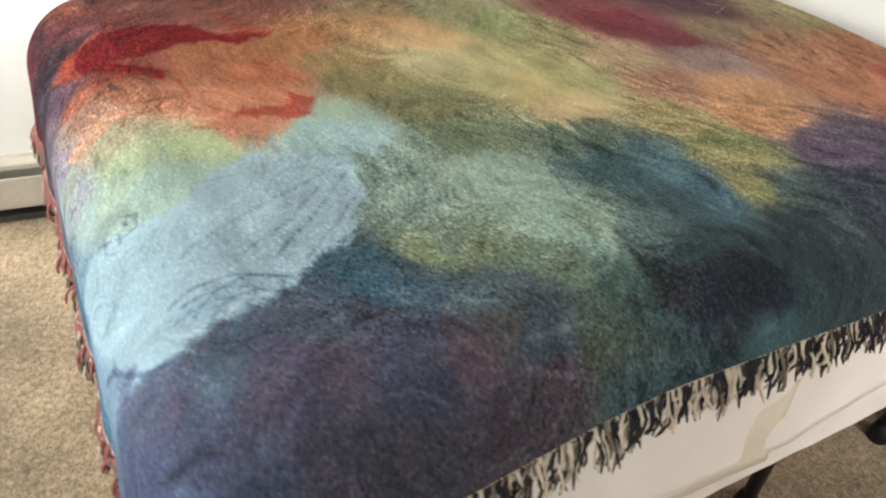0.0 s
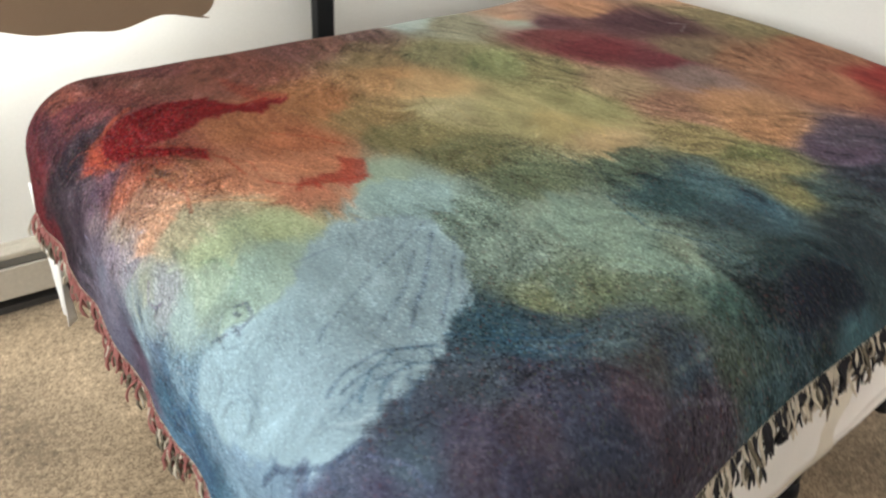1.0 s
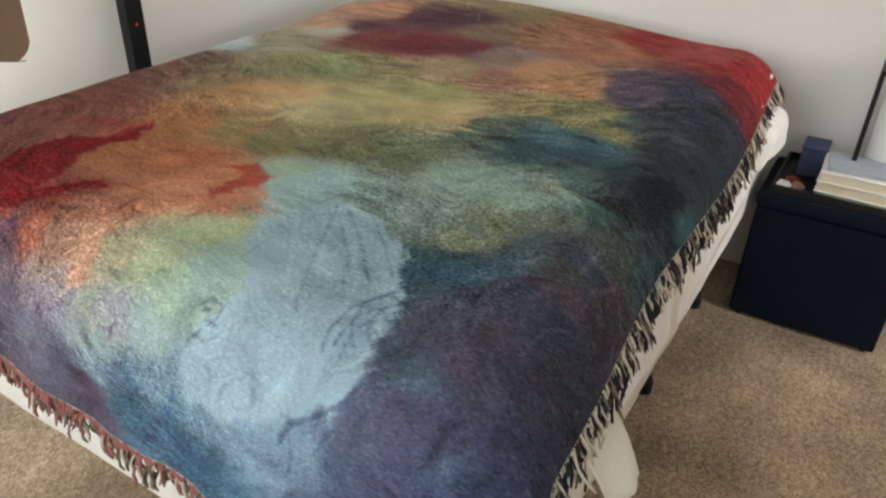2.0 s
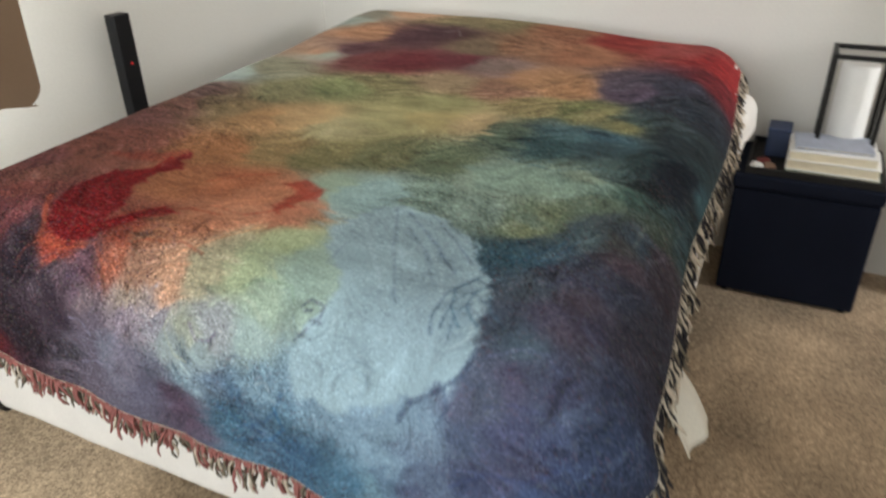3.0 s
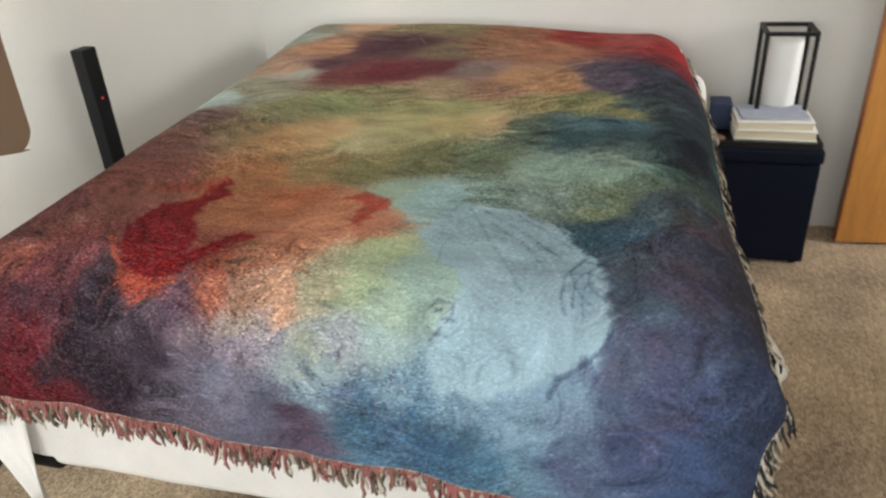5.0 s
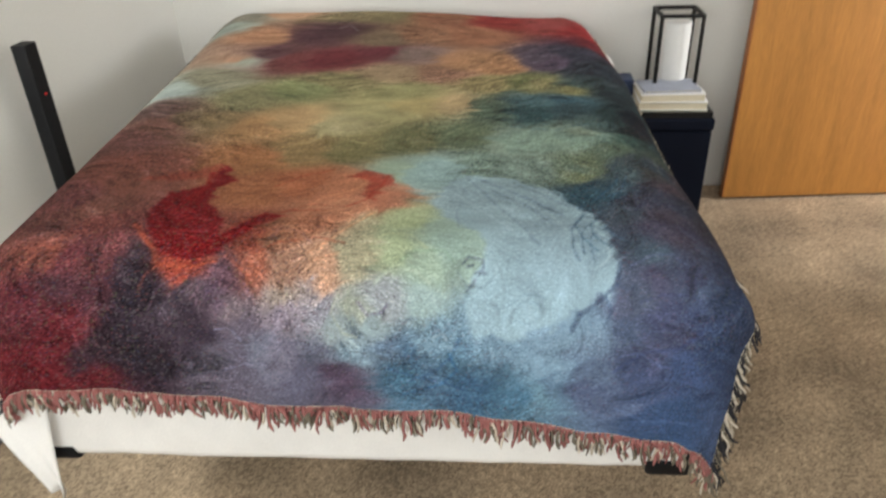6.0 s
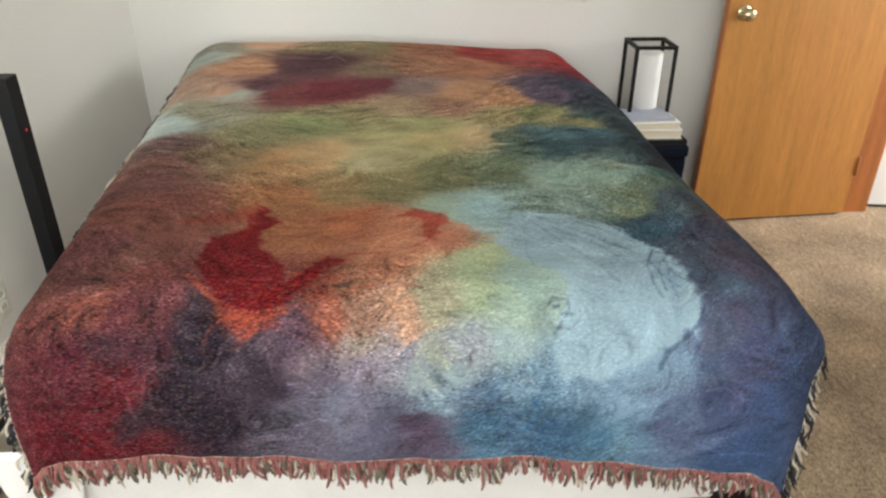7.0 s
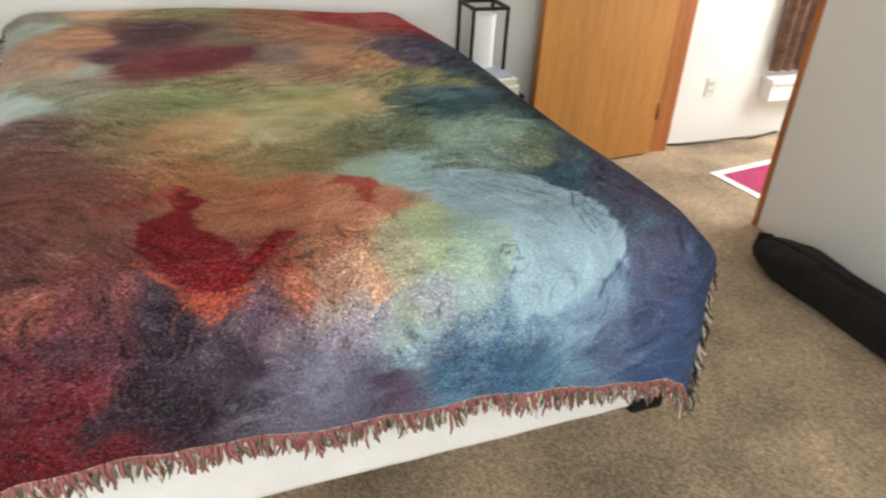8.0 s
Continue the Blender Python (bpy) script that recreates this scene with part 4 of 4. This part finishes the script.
# light and dark threads that come to the face
glint = ease((swathe + 0.6 * bristle - 1.5) * 0.9) * lively * 0.22
paint = paint * (1 - glint[..., None]) + (paint * 0.55 + 84) * glint[..., None]
shade = ease((-swathe - 0.6 * bristle - 1.6) * 0.9) * lively * 0.30 * (1 - 0.7 * pale)
paint = paint * (1 - 0.7 * shade[..., None])
paint = np.clip(paint, 12, 235) / 255
paint = np.where(paint < 0.04045, paint / 12.92, ((paint + 0.055) / 1.055) ** 2.4)

BX, BY, BZ = drape(U, V)
me = bpy.data.meshes.new("cloth")
i, j = np.meshgrid(np.arange(NU - 1), np.arange(NV - 1), indexing="ij")
q = (i * NV + j).ravel()
me.from_pydata(np.stack([BX, BY, BZ], -1).reshape(-1, 3).tolist(), [], np.stack([q, q + 1, q + NV + 1, q + NV], -1).tolist())
me.shade_smooth()
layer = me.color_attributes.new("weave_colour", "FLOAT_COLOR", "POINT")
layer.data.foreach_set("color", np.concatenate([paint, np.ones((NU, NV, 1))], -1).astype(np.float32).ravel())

strand = me.attributes.new("strand", "FLOAT_VECTOR", "POINT")
strand.data.foreach_set("vector", np.stack([U / 0.0028, V / 0.0046, lively * (1 - 0.6 * pale)], -1).astype(np.float32).ravel())
WEAVE = bpy.data.materials.new("painted_weave")
WEAVE.use_nodes = True
nt = WEAVE.node_tree
b = nt.nodes["Principled BSDF"]
att = nt.nodes.new("ShaderNodeAttribute")
att.attribute_name = "weave_colour"
run = nt.nodes.new("ShaderNodeAttribute")
run.attribute_name = "strand"
split = nt.nodes.new("ShaderNodeSeparateXYZ")
flat = nt.nodes.new("ShaderNodeCombineXYZ")
nt.links.new(run.outputs["Vector"], split.inputs[0])
nt.links.new(split.outputs["X"], flat.inputs["X"])
nt.links.new(split.outputs["Y"], flat.inputs["Y"])
# each float of thread has a tone of its own
cell = nt.nodes.new("ShaderNodeTexVoronoi")
cell.inputs["Scale"].default_value, cell.inputs["Randomness"].default_value = 1.0, 0.9
nt.links.new(flat.outputs[0], cell.inputs["Vector"])
tone = nt.nodes.new("ShaderNodeSeparateColor")
nt.links.new(cell.outputs["Color"], tone.inputs[0])
ramp = nt.nodes.new("ShaderNodeValToRGB")
ramp.color_ramp.elements[0].position, ramp.color_ramp.elements[1].position = 0.0, 1.0
ramp.color_ramp.elements[0].color, ramp.color_ramp.elements[1].color = (0.42, 0.41, 0.41, 1), (1.85, 1.82, 1.8, 1)
middle = ramp.color_ramp.elements.new(0.3)
middle.color = (0.88, 0.88, 0.90, 1)
upper = ramp.color_ramp.elements.new(0.8)
upper.color = (1.18, 1.17, 1.16, 1)
nt.links.new(tone.outputs[0], ramp.inputs[0])
mul = nt.nodes.new("ShaderNodeMix")
mul.data_type, mul.blend_type = "RGBA", "MULTIPLY"
nt.links.new(split.outputs["Z"], mul.inputs["Factor"])
nt.links.new(att.outputs["Color"], mul.inputs["A"])
nt.links.new(ramp.outputs[0], mul.inputs["B"])
# a few stray threads of the other yarns
stray = nt.nodes.new("ShaderNodeMix")
stray.data_type, stray.blend_type = "RGBA", "MIX"
yarn = nt.nodes.new("ShaderNodeValToRGB")
yarn.color_ramp.interpolation = "CONSTANT"
yarn.color_ramp.elements[0].position, yarn.color_ramp.elements[0].color = 0.0, (0.30, 0.10, 0.09, 1)
yarn.color_ramp.elements[1].position, yarn.color_ramp.elements[1].color = 0.25, (0.22, 0.22, 0.22, 1)
for at, colour in ((0.55, (0.06, 0.09, 0.18, 1)), (0.8, (0.20, 0.24, 0.12, 1))):
    yarn.color_ramp.elements.new(at).color = colour
nt.links.new(tone.outputs[1], yarn.inputs[0])
rare = nt.nodes.new("ShaderNodeMath")
rare.operation = "GREATER_THAN"
rare.inputs[1].default_value = 0.80
nt.links.new(tone.outputs[2], rare.inputs[0])
some = nt.nodes.new("ShaderNodeMath")
some.operation = "MULTIPLY"
half = nt.nodes.new("ShaderNodeMath")
half.operation = "MULTIPLY"
half.inputs[1].default_value = 0.16
nt.links.new(split.outputs["Z"], half.inputs[0])
nt.links.new(rare.outputs[0], some.inputs[0])
nt.links.new(half.outputs[0], some.inputs[1])
nt.links.new(some.outputs[0], stray.inputs["Factor"])
nt.links.new(mul.outputs["Result"], stray.inputs["A"])
nt.links.new(yarn.outputs[0], stray.inputs["B"])
nt.links.new(stray.outputs["Result"], b.inputs["Base Color"])
fuzz = nt.nodes.new("ShaderNodeTexNoise")
fuzz.inputs["Scale"].default_value, fuzz.inputs["Detail"].default_value = 110, 5
co = nt.nodes.new("ShaderNodeTexCoord")
nt.links.new(co.outputs["Object"], fuzz.inputs["Vector"])
add = nt.nodes.new("ShaderNodeMath")
add.operation = "MULTIPLY_ADD"
add.inputs[1].default_value = 0.5
nt.links.new(tone.outputs[0], add.inputs[0])
nt.links.new(fuzz.outputs["Fac"], add.inputs[2])
bp = nt.nodes.new("ShaderNodeBump")
bp.inputs["Strength"].default_value, bp.inputs["Distance"].default_value = 0.5, 0.0030
nt.links.new(add.outputs[0], bp.inputs["Height"])
nt.links.new(bp.outputs[0], b.inputs["Normal"])
b.inputs["Roughness"].default_value, b.inputs["Sheen Weight"].default_value, b.inputs["Specular IOR Level"].default_value = 0.95, 0.0, 0.08

throw = thing("throw_blanket", "fringed woven throw in swirled red, olive, blue and plum", "blanket")
me.materials.append(WEAVE)
cloth = new("cloth", me)
cloth.parent = throw
sol = cloth.modifiers.new("thickness", "SOLIDIFY")
sol.thickness, sol.offset = 0.004, -1


def fringe(name, px, py, pz, tx, ty, tz, gap, length, looks, top, label, splay=0.35, cord=0.0021):
    """Knotted threads along a hem; t is the way in which the cloth runs on past the hem."""
    rng = random.Random(name + label)
    bm = bmesh.new()
    keys = list(THREADS)
    n = len(px)
    along = np.concatenate([[0], np.cumsum(np.sqrt(np.diff(px) ** 2 + np.diff(py) ** 2 + np.diff(pz) ** 2))])
    at = 0.0
    while at < along[-1]:
        k = at + rng.uniform(-0.003, 0.003)
        p = Vector([float(np.interp(k, along, q)) for q in (px, py, pz)])
        t = Vector([float(np.interp(k, along, q)) for q in (tx, ty, tz)])
        clump = noise.noise(Vector((k * 26, len(name), 0.0)))
        size = length * (0.8 + 0.25 * clump + rng.uniform(-0.15, 0.2))
        sway = Vector((0.35 * noise.noise(Vector((k * 19, 3, 1))) + rng.uniform(-0.22, 0.22), 0.35 * noise.noise(Vector((k * 19, 7, 2))) + rng.uniform(-0.22, 0.22), 0))
        side = Vector((t.x, t.y, 0))
        side = side.normalized() * splay if side.length > 1e-4 else side
        pts, ways, curl, turn = [p - t * 0.006], t, rng.uniform(0, 6.3), rng.uniform(0.9, 1.9)
        for g in range(5):
            ways = (ways + 0.55 * Vector((math.cos(curl + g * turn), math.sin(curl + g * turn), 0)) + Vector((0, 0, -0.55)) + sway * 0.45 + Vector((rng.uniform(-0.3, 0.3), rng.uniform(-0.3, 0.3), 0)) + side * rng.uniform(-0.1, 0.35)).normalized()
            pts.append(pts[-1] + ways * size / 5)
        thick = cord * rng.uniform(0.75, 1.2)
        low = keys.index(rng.choice(looks))
        slot = [keys.index(top) if top and rng.random() < 0.85 else low, keys.index(top) if top and rng.random() < 0.45 else low, low, low, low]
        tube(pts, [thick, thick * 1.25, thick, thick * 0.95, thick * 1.1, thick * 0.5], 4, bm, slot)
        at += gap
    return part(name, bm, list(THREADS.values()), throw, label)


def hem_line(idx_s, idx_w, ds, dw):
    """Points of the hem and the way past it."""
    p = np.stack([BX[idx_s, idx_w], BY[idx_s, idx_w], BZ[idx_s, idx_w]])
    o = np.stack([BX[idx_s - ds, idx_w - dw], BY[idx_s - ds, idx_w - dw], BZ[idx_s - ds, idx_w - dw]])
    t = (p - o) / np.linalg.norm(p - o, axis=0)
    return (*p, *t)


fringe("foot_fringe", *hem_line(np.full(NV, NU - 1), np.arange(NV), 3, 0), 0.0028, 0.062, ["cream", "olive", "red", "olive", "red"], "red", "rust red, cream and olive fringe", 0.35, 0.0028)
fringe("side_fringe", *hem_line(np.arange(NU), np.zeros(NU, int), 0, -3), 0.0026, 0.072, ["cream", "black", "black", "olive", "black", "cream"], "", "cream and black fringe", 1.3, 0.0023)
fringe("wall_side_fringe", *hem_line(np.arange(NU), np.full(NU, NV - 1), 0, 3), 0.0036, 0.058, ["cream", "black", "olive", "black"], "", "grey and black fringe", 1.4, 0.0028)

# ---------------------------------------------------------------- the nightstand and what stands on it
stand = thing("nightstand", "dark navy upholstered storage cube used as nightstand", "nightstand", at=(2.45, 0.60, 0))
part("body", block(0, 0, 0.012, 0.33, 0.44, 0.40, 0.008, 3), NAVY, stand)
part("lid", block(-0.006, -0.006, 0.403, 0.335, 0.446, 0.455, 0.012, 3), NAVY, stand)
for x in (0.03, 0.30):
    for y in (0.03, 0.41):
        part("foot", tube([(x, y, 0), (x, y, 0.014)], 0.015, 10), BLACKPLASTIC, stand)

tray = thing("tray", "black lacquered tray on the nightstand", "tray", at=(2.455, 0.605, 0.455))
part("base", block(0, 0, 0, 0.325, 0.41, 0.008, 0.002), BLACKWOOD, tray)
for x0, y0, x1, y1 in ((0, 0, 0.01, 0.41), (0.315, 0, 0.325, 0.41), (0.01, 0, 0.315, 0.01), (0.01, 0.40, 0.315, 0.41)):
    part("rim", block(x0, y0, 0.008, x1, y1, 0.024, 0.002), BLACKWOOD, tray)


def book(at, rz, wide, deep, thick, cover, label):
    ob = thing("book", label, "book", group="books on the nightstand", at=at)
    ob.rotation_euler = (0, 0, radians(rz))
    part("page_block", block(0.004, 0.004, 0.003, deep - 0.004, wide - 0.004, thick - 0.003), PAPER, ob)
    part("cover", block(0, 0, 0, deep, wide, 0.003, 0.001), cover, ob)
    part("cover", block(0, 0, thick - 0.003, deep, wide, thick, 0.001), cover, ob)
    return ob


book((2.468, 0.622, 0.4635), 1, 0.275, 0.19, 0.020, GREENCOVER, "closed book with a grey-green cover")
book((2.462, 0.628, 0.484), -1, 0.272, 0.185, 0.034, WHITECARD, "thick paperback with cream pages")
book((2.466, 0.640, 0.5185), 2, 0.255, 0.18, 0.032, WHITECARD, "paperback with cream pages lying flat")
book((2.49, 0.655, 0.551), 4, 0.225, 0.15, 0.010, PALEBLUE, "thin pale blue booklet on the book stack")

lamp = thing("table_lamp", "square black wooden frame lamp with a white paper cylinder", "lamp", at=(2.665, 0.742, 0.463))
for x in (-0.08, 0.08):
    for y in (-0.08, 0.08):
        part("post", block(x - 0.007, y - 0.007, 0, x + 0.007, y + 0.007, 0.37, 0.0015), BLACKWOOD, lamp)
for z in (0.0, 0.356):
    for k in (-0.08, 0.08):
        part("rail", block(-0.073, k - 0.007, z, 0.073, k + 0.007, z + 0.014, 0.0015), BLACKWOOD, lamp)
        part("rail", block(k - 0.007, -0.073, z, k + 0.007, 0.073, z + 0.014, 0.0015), BLACKWOOD, lamp)
part("base", block(-0.073, -0.073, 0.002, 0.073, 0.073, 0.012), BLACKWOOD, lamp)
part("shade", lathe([(0.056, 0.012), (0.057, 0.05), (0.057, 0.32), (0.054, 0.33), (0.048, 0.33)], 32), LAMPPAPER, lamp, "white paper cylinder shade", True)

box = thing("small_box", "small dark blue box on the tray", "box", at=(2.62, 0.90, 0.463))
BLUEBOX = material("blue_card", srgb(48, 62, 94), 0.6, dark=0.85)
part("body", block(0, 0, 0, 0.10, 0.07, 0.085, 0.004), BLUEBOX, box)
part("lid", block(-0.002, -0.002, 0.0855, 0.102, 0.072, 0.10, 0.004), BLUEBOX, box)
RED = material("red_enamel", srgb(120, 40, 36), 0.4, dark=0.85)
TAN = material("tan_leather", srgb(150, 118, 96), 0.6, dark=0.8)
for x, y, m, label in ((2.50, 0.945, TAN, "crumpled tan wrapper on the tray"), (2.545, 0.965, RED, "small red trinket on the tray"), (2.49, 0.985, WHITECARD, "crumpled white slip on the tray")):
    bm = bmesh.new()
    bmesh.ops.create_icosphere(bm, subdivisions=3, radius=0.02)
    for v in bm.verts:
        v.co *= 1 + 0.5 * noise.noise(v.co * 60 + Vector((x * 50, 0, 0)))
        v.co.z = max(v.co.z * 0.6, -0.009)
    ob = tagged(part("trinket", bm, m), label, "trinket")
    ob.location = (x, y, 0.4725)

# ---------------------------------------------------------------- by the door and in the hall
bm = bmesh.new()
bmesh.ops.create_uvsphere(bm, u_segments=48, v_segments=40, radius=1)
for v in bm.verts:
    c = v.co.copy()
    px = math.copysign(abs(c.x) ** 0.4, c.x) * 0.62
    py = math.copysign(abs(c.y) ** 0.8, c.y) * 0.115
    pz = math.copysign(abs(c.z) ** 0.75, c.z) * 0.085
    k = 0.018 * noise.noise(Vector((px * 6, py * 9, pz * 9))) + 0.007 * noise.noise(Vector((px * 22, py * 26, pz * 26)))
    n = Vector((c.x, c.y, c.z)).normalized()
    v.co = Vector((px, py, pz)) + n * k
    v.co.z = max(v.co.z, -0.07)
    if px > 0.45:
        v.co.z *= 1 - 0.3 * (px - 0.45) / 0.17
bag = thing("bolster", "long black plush bolster lying on the carpet along the wall", "bolster")
bag.matrix_world = pose(1.02, -0.155, 0.072, 0, 0, 3)
part("body", bm, PLUSH, bag, smooth=True)
part("seam", tube([(-0.60, 0.03, 0.085), (-0.3, 0.028, 0.094), (0.0, 0.03, 0.092), (0.3, 0.03, 0.09), (0.5, 0.028, 0.078), (0.585, 0.02, 0.05)], 0.004, 8), PLUSH, bag)
part("end_tuck", tube([(0.575, -0.07, -0.03), (0.60, -0.03, 0.03), (0.60, 0.02, 0.045), (0.585, 0.06, 0.0)], [0.012, 0.018, 0.018, 0.010], 10), PLUSH, bag)

rug = thing("printed_sheet", "magenta printed sheet with a white border lying on the hall carpet", "sheet", at=(2.40, -0.49, 0.002))
rug.rotation_euler = (0, 0, radians(-172))
part("border", block(0, 0, 0, 0.45, 0.6, 0.004), WHITECARD, rug)
part("print", block(0.045, 0.045, 0.0042, 0.405, 0.555, 0.0062), PINK, rug, "magenta print")

cord = tagged(part("cable", tube([(2.775, -0.46, 0.012), (2.76, -0.6, 0.01), (2.73, -0.75, 0.02), (2.72, -0.9, 0.03), (2.74, -1.05, 0.012), (2.8, -1.3, 0.008)], 0.006, 8), CABLE), "black cable along the foot of the hall wall", "cable")
curtain = thing("hall_curtain", "brown patterned curtain hanging above a white ledge in the hall", "curtain", at=(HEAD, -1.06, 0))
bm = bmesh.new()
cols = [[bm.verts.new((-0.05 + 0.018 * math.sin(k * 0.9), -0.6 * k / 60, z)) for z in (0.40, 1.2, 2.2)] for k in range(61)]
for a, c in zip(cols, cols[1:]):
    for k in range(2):
        bm.faces.new((a[k], c[k], c[k + 1], a[k + 1])).smooth = True
DRAPE = material("brown_print", srgb(128, 100, 84), 0.9, dark=0.45, scale=14, grain=60, bump=0.2)
ob = part("drape", bm, DRAPE, curtain)
ob.modifiers.new("thickness", "SOLIDIFY").thickness = 0.004
# the ledge's white boxes stand in for bright glare under the curtain
ledge = thing("ledge", "white ledge standing in for the glare below the hall curtain", "ledge", at=(HEAD, -1.06, 0))
part("shelf", block(-0.10, -0.62, 0.335, 0, 0, 0.365, 0.004), WHITECARD, ledge)
part("apron", block(-0.085, -0.60, 0.235, 0, -0.01, 0.334, 0.003), WHITECARD, ledge)
part("rod", tube([(-0.05, 0.04, 2.21), (-0.05, -0.64, 2.21)], 0.012, 10), DARKMETAL, curtain)
